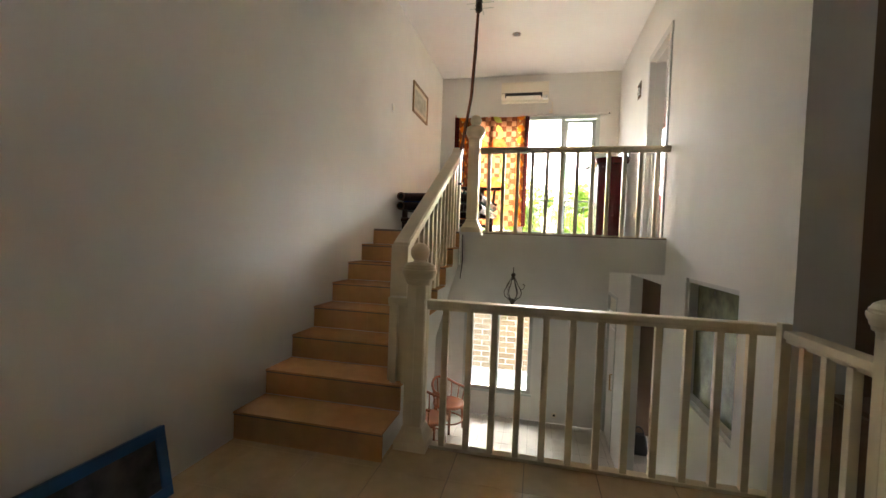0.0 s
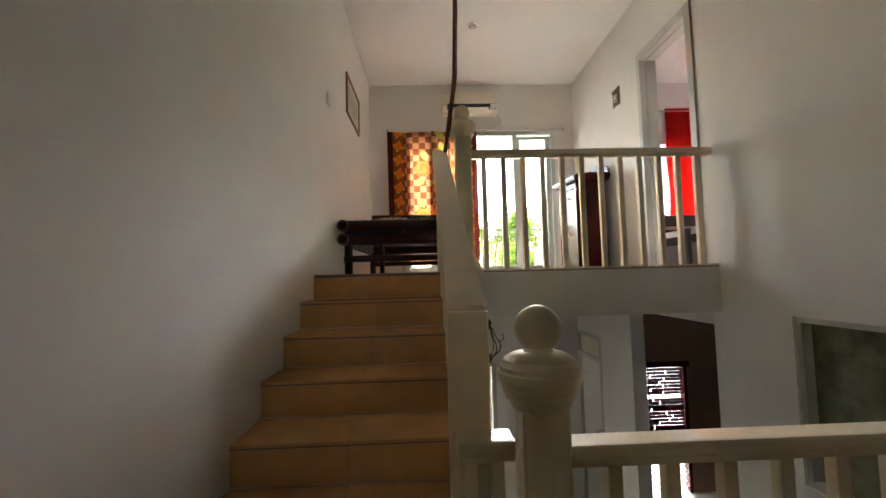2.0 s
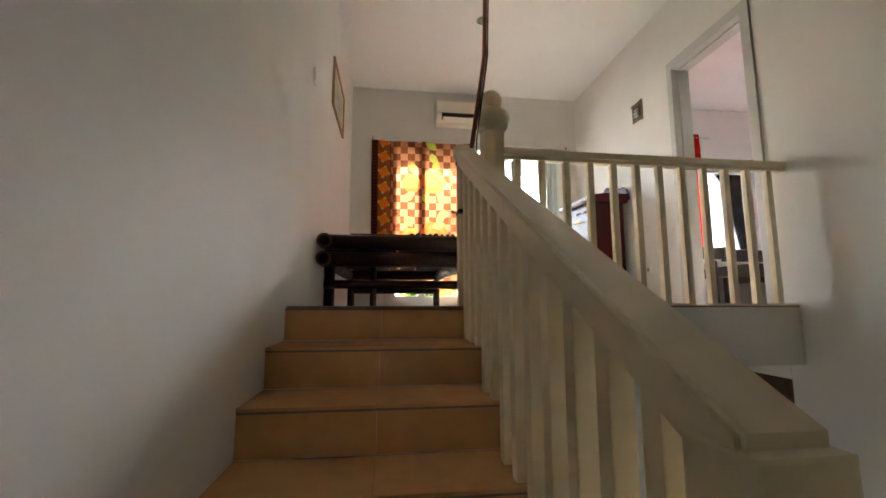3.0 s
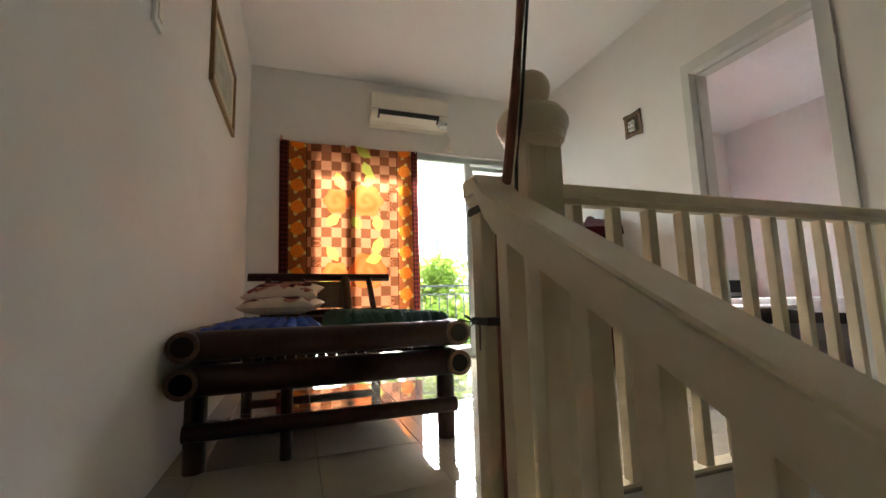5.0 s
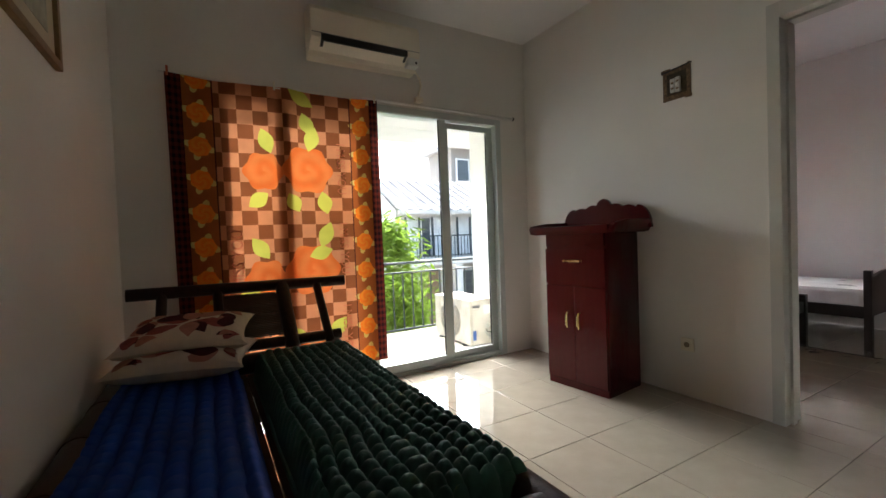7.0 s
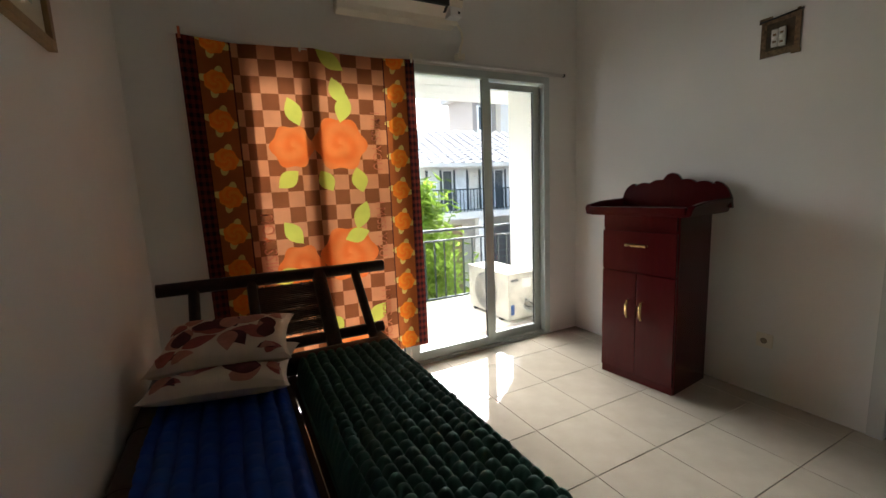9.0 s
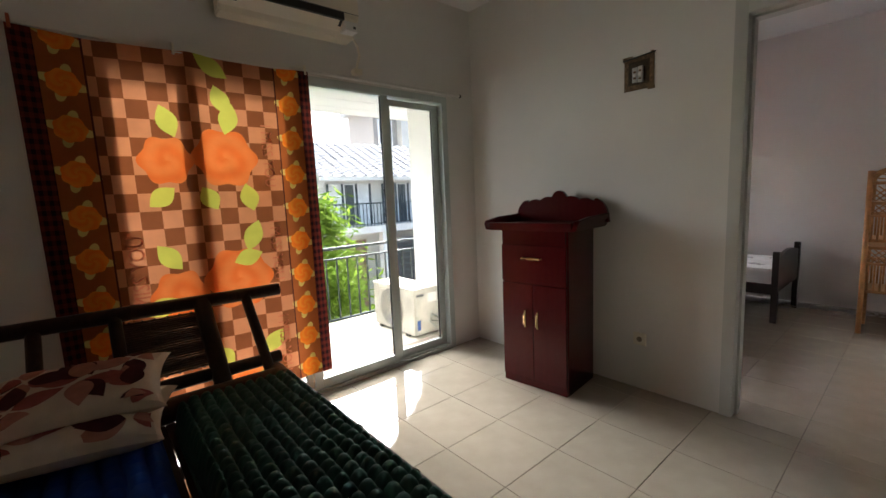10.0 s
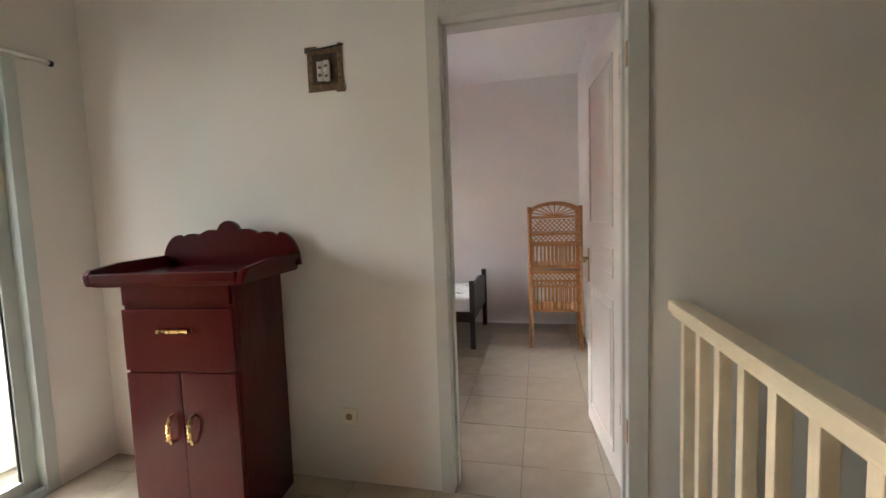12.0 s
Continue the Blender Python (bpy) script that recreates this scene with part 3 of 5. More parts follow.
mattress("quilted_mattress", -1.60, -1.115, 5.58, 7.12, 1.737, 0.095, blue_puff, BLUE, "bright blue quilted cotton mattress pad on the daybed", 90, 220)
mattress("quilted_mattress", -1.055, -0.572, 5.58, 7.12, 1.737, 0.13, green_puff, GREEN, "dark green quilted puff mattress pad on the daybed", 121, 396)

PILLOW = material("cream pillow cotton", (0.66, 0.54, 0.42), 0.9, vary=0.06, scale=20, bump=0.2, bump_scale=300, spec=0.1)
PETAL = [material("dusty pink print", (0.30, 0.085, 0.075), 0.9, vary=0.2, scale=25, spec=0.1), material("dark plum print", (0.075, 0.02, 0.025), 0.9, vary=0.25, scale=25, spec=0.1), material("pale rose print", (0.42, 0.19, 0.15), 0.9, vary=0.15, scale=25, spec=0.1)]


def pillow(at, tilt, turn, seed):
    t = thing("pillow", (0, 0, 0), "cream pillow printed with dusty pink and plum leaves", "pillow", "pillows on the daybed")
    rnd = random.Random(seed)
    w, d, h = 0.245, 0.18, 0.10

    def surf(u, v):
        cx, cy = 1 - abs(u) ** 3.2, 1 - abs(v) ** 3.2
        s = max(0.0, cx * cy) ** 0.45
        px = w * u * (1 - 0.07 * (1 - abs(v) ** 2) * abs(u) ** 2 + 0.05 * abs(v) ** 3)
        py = d * v * (1 - 0.08 * (1 - abs(u) ** 2) * abs(v) ** 2 + 0.05 * abs(u) ** 3)
        n = 0.006 * noise.noise((u * 3 + seed, v * 3, 1.0))
        return px, py, h * 0.62 * s + n * s

    bm = bmesh.new()
    n = 28
    for side in (1, -1):
        g = [[bm.verts.new((*surf(-1 + 2 * i / n, -1 + 2 * j / n)[:2], side * surf(-1 + 2 * i / n, -1 + 2 * j / n)[2] + 0.055)) for i in range(n + 1)] for j in range(n + 1)]
        for j in range(n):
            for i in range(n):
                q = (g[j][i], g[j][i + 1], g[j + 1][i + 1], g[j + 1][i])
                bm.faces.new(q if side > 0 else q[::-1]).smooth = True
    bmesh.ops.remove_doubles(bm, verts=bm.verts, dist=0.0008)
    body = part("cover", bm, PILLOW, t)
    for mi in range(3):
        for cx, cy in ((0.05, -0.05), (-0.6, 0.3), (0.62, 0.5), (-0.6, -0.6), (0.65, -0.6), (-0.1, 0.75)):
            a0 = rnd.random() * 6.28
            for k in range(6):
                if k % 3 != mi:
                    continue
                a = a0 + k * math.tau / 6
                ln, wd_ = 0.75, 0.24
                bm = bmesh.new()
                prev = None
                for s in range(9):
                    f = s / 8
                    hw = wd_ * math.sin(math.pi * f ** 0.8) * 0.9
                    if max(abs(cx + math.cos(a) * (0.05 + ln * f) * 0.72), abs(cy + math.sin(a) * (0.05 + ln * f))) > 0.9:
                        break
                    pr = []
                    for sg in (-1, -0.5, 0, 0.5, 1):
                        u = cx + math.cos(a) * (0.05 + ln * f) * 0.72 - math.sin(a) * hw * sg * 0.72
                        v = cy + math.sin(a) * (0.05 + ln * f) + math.cos(a) * hw * sg
                        px, py, pz = surf(max(-0.95, min(0.95, u)), max(-0.95, min(0.95, v)))
                        pr.append(bm.verts.new((px, py, pz + 0.0575 + 0.0006 * k)))
                    if prev:
                        for q in range(4):
                            bm.faces.new((prev[q], prev[q + 1], pr[q + 1], pr[q])).smooth = True
                    prev = pr
                if not bm.faces:
                    bm.free()
                    continue
                bmesh.ops.recalc_face_normals(bm, faces=bm.faces)
                part("leaf_print", bm, PETAL[mi], body)
    t.matrix_world = pose(*at, tilt, 0, turn)
    return t


pillow((-1.325, 6.97, 1.872), 4, -14, 1)
pillow((-1.315, 7.05, 1.965), 11, -10, 2)

# ---- air conditioner ----
ac = thing("air_conditioner", (-0.19, YB, 3.66), "ivory wall mounted split air conditioner with dark outlet", "air conditioner")
bm = bmesh.new()
prof = [(YB - 0.001, 3.985), (YB - 0.13, 3.985), (YB - 0.165, 3.97), (YB - 0.18, 3.94), (YB - 0.185, 3.80), (YB - 0.178, 3.76), (YB - 0.155, 3.735), (YB - 0.10, 3.70), (YB - 0.085, 3.67), (YB - 0.001, 3.665)]
bm_prism(bm, prof, "x", -0.585, 0.205)
bmesh.ops.bevel(bm, geom=[e for e in bm.edges if abs(e.verts[0].co.x - e.verts[1].co.x) < 1e-4], offset=0.006, segments=2, affect="EDGES")
body = part("body", bm, IVORY, ac)
bm = bmesh.new()
bm_box(bm, -0.52, 0.10, YB - 0.1875, YB - 0.1, 3.742, 3.784)
bm_prism(bm, [(YB - 0.181, 3.772), (YB - 0.158, 3.736), (YB - 0.105, 3.704), (YB - 0.103, 3.708), (YB - 0.150, 3.745), (YB - 0.172, 3.775)], "x", -0.52, 0.10)
part("outlet", bm, BLACK, ac, "dark air outlet")
bm = bmesh.new()
bm_prism(bm, [(YB - 0.178, 3.757), (YB - 0.172, 3.75), (YB - 0.120, 3.712), (YB - 0.122, 3.709), (YB - 0.176, 3.748)], "x", -0.50, 0.08)
part("louvre", bm, IVORY, ac)
boxes("panel_seam", material("grey seam", (0.25, 0.23, 0.2), 0.6), [(-0.58, 0.20, YB - 0.1865, YB - 0.18, 3.786, 3.789)], ac)
boxes("display", WHITEPL, [(0.11, 0.195, YB - 0.176, YB - 0.1, 3.69, 3.745)], ac, bevel=0.004)
boxes("sensor", BLACK, [(0.165, 0.18, YB - 0.178, YB - 0.17, 3.705, 3.72)], ac)
cb = thing("power_cable", (0.22, YB, 3.6), "white cable and plug below the air conditioner", "cable")
bm = bmesh.new()
bm_path(bm, [(0.195, YB - 0.09, 3.70), (0.225, YB - 0.06, 3.69), (0.27, YB - 0.03, 3.66), (0.285, YB - 0.02, 3.61), (0.265, YB - 0.02, 3.55), (0.25, YB - 0.03, 3.50)], 0.008, 8)
part("cable", bm, IVORY, cb)
boxes("plug", IVORY, [(0.225, 0.285, YB - 0.05, YB - 0.001, 3.478, 3.515)], cb, bevel=0.006)

# ---- altar-like cabinet ----
kb = thing("cabinet", (0, 0, 0), "dark red varnished wooden cabinet with a scalloped back and brass handles", "cabinet")
CW, CD = 0.473, 0.375
boxes("body", MAHOG, [(0.012, CD, 0, CW, 0.0, 1.045)], kb, bevel=0.004)
boxes("plinth", MAHOG, [(0.002, 0.012, 0.004, CW - 0.004, 0.0, 0.045)], kb)
for y0, y1 in ((0.004, CW / 2 - 0.0015), (CW / 2 + 0.0015, CW - 0.004)):
    d = boxes("door", MAHOG, [(-0.008, 0.012, y0, y1, 0.05, 0.695)], kb, bevel=0.004)
    hy = CW / 2 + (-0.045 if y0 < 0.1 else 0.045)
    bm = bmesh.new()
    bm_path(bm, [(-0.008, hy, 0.415), (-0.028, hy, 0.42), (-0.038, hy, 0.445), (-0.04, hy, 0.47), (-0.038, hy, 0.495), (-0.028, hy, 0.52), (-0.008, hy, 0.525)], 0.007, 8)
    for z in (0.44, 0.455, 0.47, 0.485, 0.50):
        bm_rod(bm, (-0.04, hy, z - 0.004), (-0.04, hy, z + 0.004), 0.0095)
    part("handle", bm, BRASS, d, "brass bow handle")
dw = boxes("drawer", MAHOG, [(-0.008, 0.012, 0.004, CW - 0.004, 0.705, 0.95)], kb, bevel=0.004)
bm = bmesh.new()
bm_path(bm, [(-0.008, 0.175, 0.868), (-0.025, 0.18, 0.868), (-0.03, 0.235, 0.868), (-0.025, 0.29, 0.868), (-0.008, 0.295, 0.868)], 0.007, 8)
for y in (0.175, 0.215, 0.235, 0.255, 0.295):
    bm_rod(bm, (-0.028, y - 0.006, 0.868), (-0.028, y + 0.006, 0.868), 0.011)
part("handle", bm, BRASS, dw, "brass drawer handle")
bm = bmesh.new()
scal = [(0.01, 1.044), (CW - 0.01, 1.044), (CW - 0.01, 0.965)]
scal += [(CW - 0.01 - (CW - 0.02) * i / 24, 0.965 + 0.018 * abs(math.sin(i * math.pi / 8)) ** 0.7) for i in range(1, 24)] + [(0.01, 0.965)]
bm_prism(bm, scal, "x", -0.006, 0.0125)
part("apron", bm, MAHOG, kb)
bm = bmesh.new()
bm_prism(bm, [(0.03, 0.699), (CW - 0.03, 0.699)] + [(CW - 0.03 - (CW - 0.06) * i / 20, 0.703 + 0.022 * abs(math.sin(i * math.pi / 10)) * (1 if i in (1, 2, 3, 4, 16, 17, 18, 19) else 0.2)) for i in range(0, 21)], "x", -0.0095, -0.006)
part("drawer_carving", bm, MAHOG, kb)
top = boxes("top", MAHOG, [(-0.055, CD + 0.005, -0.06, CW + 0.06, 1.045, 1.085)], kb, bevel=0.01)
for y0, y1, s in ((-0.085, -0.055, -1), (CW + 0.055, CW + 0.085, 1)):
    bm = bmesh.new()
    bm_prism(bm, [(-0.065, 1.05), (CD, 1.05), (CD, 1.135), (0.1, 1.128), (-0.045, 1.11), (-0.065, 1.09)], "y", y0, y1)
    for v in bm.verts:
        v.co.y += s * max(0.0, v.co.z - 1.06) * 0.35
    bmesh.ops.bevel(bm, geom=list(bm.edges), offset=0.005, segments=2, affect="EDGES")
    part("side_lip", bm, MAHOG, top)
boxes("front_lip", MAHOG, [(-0.068, -0.045, -0.06, CW + 0.06, 1.06, 1.10)], top, bevel=0.007)
crest = []
for i in range(61):
    u = -1 + 2 * i / 60
    a = abs(u)
    h = 0.115 + 0.055 * (1 - a) + 0.02 * abs(math.cos(u * 3.5 * math.pi)) ** 0.6 * (1 if a < 0.72 else 0)
    if a < 0.14:
        h = max(h, 0.185 + 0.03 * math.cos(u / 0.14 * math.pi / 2) ** 0.7)
    if a > 0.72:
        h = 0.155 * math.sqrt(max(0.0, 1 - ((a - 0.72) / 0.28) ** 2)) + 0.0
    crest.append((CW / 2 - u * 0.345, 1.075 + h))
bm = bmesh.new()
bm_prism(bm, [(CW / 2 - 0.345, 1.075), *crest[::-1], (CW / 2 + 0.345, 1.075)], "x", CD - 0.02, CD + 0.004)
part("back_crest", bm, MAHOG, kb, "scalloped back board")
kb.matrix_world = pose(0.921, 6.576, ZU, 0, 0, 6.4)

# ---- bedroom door ----
d1 = thing("door_1", (XR, 5.44, ZU), "open white panelled bedroom door in a pale frame", "door", kind="structure")
fr = boxes("door_frame", FRAMEPAINT, [
    (XR - 0.014, XR + W + 0.014, DY1, DY1 + 0.058, ZU, DZ1 + 0.08), (XR - 0.014, XR + W + 0.014, DY0 - 0.055, DY0 + 0.02, ZU, DZ1 + 0.08),
    (XR - 0.014, XR + W + 0.014, DY0 + 0.02, DY1, DZ1, DZ1 + 0.08)], d1, "grey white painted door frame", bevel=0.004)
boxes("stop", FRAMEPAINT, [(XR + 0.05, XR + 0.09, DY1 - 0.012, DY1 + 0.001, ZU, DZ1), (XR + 0.05, XR + 0.09, DY0 + 0.019, DY0 + 0.032, ZU, DZ1), (XR + 0.05, XR + 0.09, DY0 + 0.032, DY1 - 0.012, DZ1 - 0.012, DZ1 + 0.001)], fr)


def turned(bm, m):
    bmesh.ops.transform(bm, matrix=m, verts=bm.verts)
    return bm


HINGE = pose(XR + W, DY0 + 0.022, ZU, 0, 0, 5.0)
LH, LW = DZ1 - 0.03 - ZU, 0.70
bm = bmesh.new()
bm_box(bm, 0.0, LW, -0.04, 0.0, 0.008, LH, bevel=0.003)
leaf = part("leaf", turned(bm, HINGE), DOORWHITE, d1, "white painted door leaf")
for z0, z1 in ((0.12, 0.86), (0.96, 1.10), (1.2, 1.98)):
    bm = bmesh.new()
    for a, b, c, d in ((0.1, LW - 0.1, z0, z0 + 0.02), (0.1, LW - 0.1, z1 - 0.02, z1), (0.1, 0.12, z0 + 0.02, z1 - 0.02), (LW - 0.12, LW - 0.1, z0 + 0.02, z1 - 0.02)):
        bm_box(bm, a, b, 0.0, 0.008, c, d, bevel=0.003)
    bm_box(bm, 0.15, LW - 0.15, 0.0, 0.005, z0 + 0.05, z1 - 0.05, bevel=0.002)
    part("panel_moulding", turned(bm, HINGE), DOORWHITE, leaf)
bm = bmesh.new()
bm_box(bm, LW - 0.075, LW - 0.04, 0.0, 0.006, 0.86, 1.06, bevel=0.002)
bm_rod(bm, (LW - 0.057, 0.0, 1.0), (LW - 0.057, 0.045, 1.0), 0.01)
bm_path(bm, [(LW - 0.057, 0.045, 1.0), (LW - 0.09, 0.05, 1.0), (LW - 0.16, 0.045, 0.995)], 0.009, 8)
part("door_handle", turned(bm, HINGE), OLDBRASS, leaf, "brass lever handle")
for z in (1.715, 3.24):
    boxes("hinge", OLDBRASS, [(XR + W - 0.022, XR + W + 0.0155, DY0 + 0.02, DY0 + 0.023, z - 0.05, z + 0.05), (XR - 0.004, XR + 0.022, DY0 + 0.0195, DY0 + 0.0235, z - 0.048, z + 0.048)], d1, "tarnished brass hinge")

# ---- printed curtain ----
CX0, CX1, CZ0, CZ1, CY = -1.405, -0.095, 1.53, 3.445, YB - 0.045
CWD, CHT = CX1 - CX0, CZ1 - CZ0


def curtain_material():
    m = bpy.data.materials.new("checked translucent cotton")
    m.use_nodes = True
    n, l = m.node_tree.nodes, m.node_tree.links
    n.remove(n["Principled BSDF"])
    uv = n.new("ShaderNodeUVMap")
    uv.uv_map = "cloth"
    sep = n.new("ShaderNodeSeparateXYZ")
    l.new(uv.outputs["UV"], sep.inputs["Vector"])
    u, v = sep.outputs["X"], sep.outputs["Y"]

    def op(kind, a, b=None, c=None):
        q = n.new("ShaderNodeMath")
        q.operation = kind
        for i, x in enumerate((a, b, c)):
            if x is None:
                continue
            if isinstance(x, (int, float)):
                q.inputs[i].default_value = x
            else:
                l.new(x, q.inputs[i])
        return q.outputs["Value"]

    def between(x, lo, hi):
        return op("MULTIPLY", op("GREATER_THAN", x, lo), op("LESS_THAN", x, hi))

    def blend(f, a, b):
        q = n.new("ShaderNodeMix")
        q.data_type = "RGBA"
        l.new(f, q.inputs["Factor"])
        for s, x in (("A", a), ("B", b)):
            k = [i for i in q.inputs if i.name == s and i.type == "RGBA"][0]
            if isinstance(x, tuple):
                k.default_value = (*x, 1)
            else:
                l.new(x, k)
        return [o for o in q.outputs if o.type == "RGBA"][0]

    cell = 0.092
    iu, iv = op("FLOOR", op("DIVIDE", u, cell)), op("FLOOR", op("DIVIDE", v, cell))
    odd = op("MODULO", op("ADD", op("ADD", iu, iv), 100), 2)
    col = blend(op("GREATER_THAN", odd, 0.5), (0.62, 0.25, 0.115), (0.26, 0.082, 0.03))
    # roses with swirled petals
    for ru, rv, rr in ((0.80, 0.70, 0.17), (0.50, 0.65, 0.13), (0.79, 1.38, 0.155), (0.51, 1.36, 0.12), (0.77, 0.06, 0.14)):
        du, dv = op("SUBTRACT", u, ru), op("SUBTRACT", v, rv)
        d = op("SQRT", op("ADD", op("MULTIPLY", du, du), op("MULTIPLY", dv, dv)))
        th = op("ARCTAN2", dv, du)
        lim = op("MULTIPLY", op("ADD", op("MULTIPLY", op("COSINE", op("MULTIPLY", th, 6.0)), 0.08), 1.0), rr)
        wob = op("MULTIPLY", op("SINE", op("MULTIPLY", th, 3.0)), 0.35)
        ring = op("SINE", op("ADD", op("ADD", op("MULTIPLY", d, 62.0), op("MULTIPLY", th, 1.0)), wob))
        rose = blend(op("ADD", op("MULTIPLY", ring, 0.5), 0.5), (0.74, 0.16, 0.03), (0.78, 0.215, 0.055))
        col = blend(op("LESS_THAN", d, lim), col, rose)
    # yellow green leaves
    for lu, lv, la, ln in ((0.86, 0.85, 1.2, 0.19), (0.78, 0.79, 0.3, 0.16), (0.52, 0.79, 2.2, 0.17), (0.48, 0.64, 3.6, 0.16), (0.8, 1.51, 1.3, 0.18), (0.88, 1.24, 4.9, 0.16), (0.56, 1.48, 1.9, 0.17),
                           (0.53, 1.22, 3.8, 0.15), (0.66, 1.22, 5.2, 0.14), (0.84, 1.82, 2.6, 0.18), (0.9, 0.22, 0.9, 0.17), (0.8, 0.02, 0.6, 0.16), (0.72, 0.20, 2.2, 0.14), (0.82, 1.62, 1.9, 0.16)):
        du, dv = op("SUBTRACT", u, lu), op("SUBTRACT", v, lv)
        x = op("ADD", op("MULTIPLY", du, math.cos(la)), op("MULTIPLY", dv, math.sin(la)))
        y = op("ABSOLUTE", op("SUBTRACT", op("MULTIPLY", dv, math.cos(la)), op("MULTIPLY", du, math.sin(la))))
        w = op("MULTIPLY", op("SINE", op("MULTIPLY", x, math.pi / ln)), 0.048)
        f = op("MULTIPLY", op("LESS_THAN", y, w), between(x, 0.0, ln))
        col = blend(f, col, (0.62, 0.60, 0.10))
    # flower bands
    side = op("MAXIMUM", between(u, 0.08, 0.235), between(u, CWD - 0.215, CWD - 0.07))
    col = blend(side, col, (0.40, 0.11, 0.03))
    for ub in (0.158, CWD - 0.143):
        du = op("SUBTRACT", u, ub)
        dv = op("SUBTRACT", op("MODULO", op("ADD", v, 0.05), 0.205), 0.11)
        d = op("SQRT", op("ADD", op("MULTIPLY", du, du), op("MULTIPLY", dv, dv)))
        th = op("ARCTAN2", dv, du)
        star = op("MULTIPLY", op("POWER", op("ABSOLUTE", op("COSINE", op("ADD", op("MULTIPLY", th, 2.0), 0.5))), 1.6), 0.088)
        col = blend(op("LESS_THAN", d, star), col, (0.74, 0.52, 0.15))
        lim = op("MULTIPLY", op("ADD", op("MULTIPLY", op("COSINE", op("MULTIPLY", th, 7.0)), 0.05), 1.0), 0.06)
        petal = blend(op("ADD", op("MULTIPLY", op("SINE", op("ADD", op("MULTIPLY", d, 150.0), op("MULTIPLY", th, 3.0))), 0.35), 0.5), (0.92, 0.20, 0.015), (0.92, 0.30, 0.03))
        col = blend(op("LESS_THAN", d, lim), col, petal)
    cut = op("MAXIMUM", between(u, 0.235, 0.243), between(u, CWD - 0.223, CWD - 0.215))
    col = blend(cut, col, (0.10, 0.03, 0.02))
    # dark plaid hems
    hem = op("MAXIMUM", op("LESS_THAN", u, 0.08), op("GREATER_THAN", u, CWD - 0.07))
    pl = op("GREATER_THAN", op("MODULO", op("DIVIDE", v, 0.045), 1.0), 0.5)
    pu = op("GREATER_THAN", op("MODULO", op("DIVIDE", u, 0.03), 1.0), 0.5)
    plaid = blend(op("MULTIPLY", op("ADD", pl, pu), 0.5), (0.16, 0.03, 0.02), (0.03, 0.012, 0.014))
    col = blend(hem, col, plaid)
    tx = n.new("ShaderNodeTexNoise")
    tx.inputs["Scale"].default_value, tx.inputs["Detail"].default_value = 9, 5
    l.new(uv.outputs["UV"], tx.inputs["Vector"])
    vm = n.new("ShaderNodeVectorMath")
    vm.operation = "SCALE"
    l.new(col, vm.inputs[0])
    l.new(op("ADD", op("MULTIPLY", tx.outputs["Fac"], 0.4), 0.8), vm.inputs["Scale"])
    col = vm.outputs["Vector"]
    df, tr, mix = n.new("ShaderNodeBsdfDiffuse"), n.new("ShaderNodeBsdfTranslucent"), n.new("ShaderNodeMixShader")
    l.new(col, df.inputs["Color"]); l.new(col, tr.inputs["Color"])
    mix.inputs["Fac"].default_value = 0.14
    l.new(df.outputs["BSDF"], mix.inputs[1]); l.new(tr.outputs["BSDF"], mix.inputs[2])
    # light that passes the open weave nearly straight
    thin, weave = n.new("ShaderNodeBsdfRefraction"), n.new("ShaderNodeMixShader")
    thin.inputs["IOR"].default_value, thin.inputs["Roughness"].default_value = 1.12, 0.45
    l.new(col, thin.inputs["Color"])
    weave.inputs["Fac"].default_value = 0.08
    l.new(mix.outputs["Shader"], weave.inputs[1]); l.new(thin.outputs["BSDF"], weave.inputs[2])
    l.new(weave.outputs["Shader"], n["Material Output"].inputs["Surface"])
    return m


CHECK = curtain_material()
LETTER = cloth("dusty red letter print", (0.62, 0.20, 0.10), 0.3, 0.08)


def drape(u, v, off=0.0):
    """Place of the cloth's point u metres along and v metres up, off metres towards the room."""
    s = v / CHT
    sag = 0.022 * (abs(math.sin(u / CWD * 2 * math.pi)) ** 1.2) * s ** 3
    wave = 0.010 * math.sin(u * 10 + 0.6) + 0.006 * math.sin(u * 23 + s * 2) * (1 - 0.3 * s) + 0.012 * math.exp(-((u - 0.62) / 0.035) ** 2)
    lean = 0.02 * (1 - s) * math.sin(u * 3)
    return (CX0 + u + 0.02 * (1 - s) - 0.022 * (1 - s) * u / CWD, CY + wave + lean - off, CZ0 + v - sag)


cu = thing("curtain", ((CX0 + CX1) / 2, CY, CZ0), "orange and brown checked flower print cloth hung as a curtain", "curtain")
bm = bmesh.new()
lay = bm.loops.layers.uv.new("cloth")
NU, NV = 130, 60
g = [[bm.verts.new(drape(CWD * i / NU, CHT * j / NV)) for i in range(NU + 1)] for j in range(NV + 1)]
for j in range(NV):
    for i in range(NU):
        f = bm.faces.new((g[j][i], g[j][i + 1], g[j + 1][i + 1], g[j + 1][i]))
        f.smooth = True
        for lp, (a, b) in zip(f.loops, ((i, j), (i + 1, j), (i + 1, j + 1), (i, j + 1))):
            lp[lay].uv = (CWD * a / NU, CHT * b / NV)
panel = part("cloth", bm, CHECK, cu)


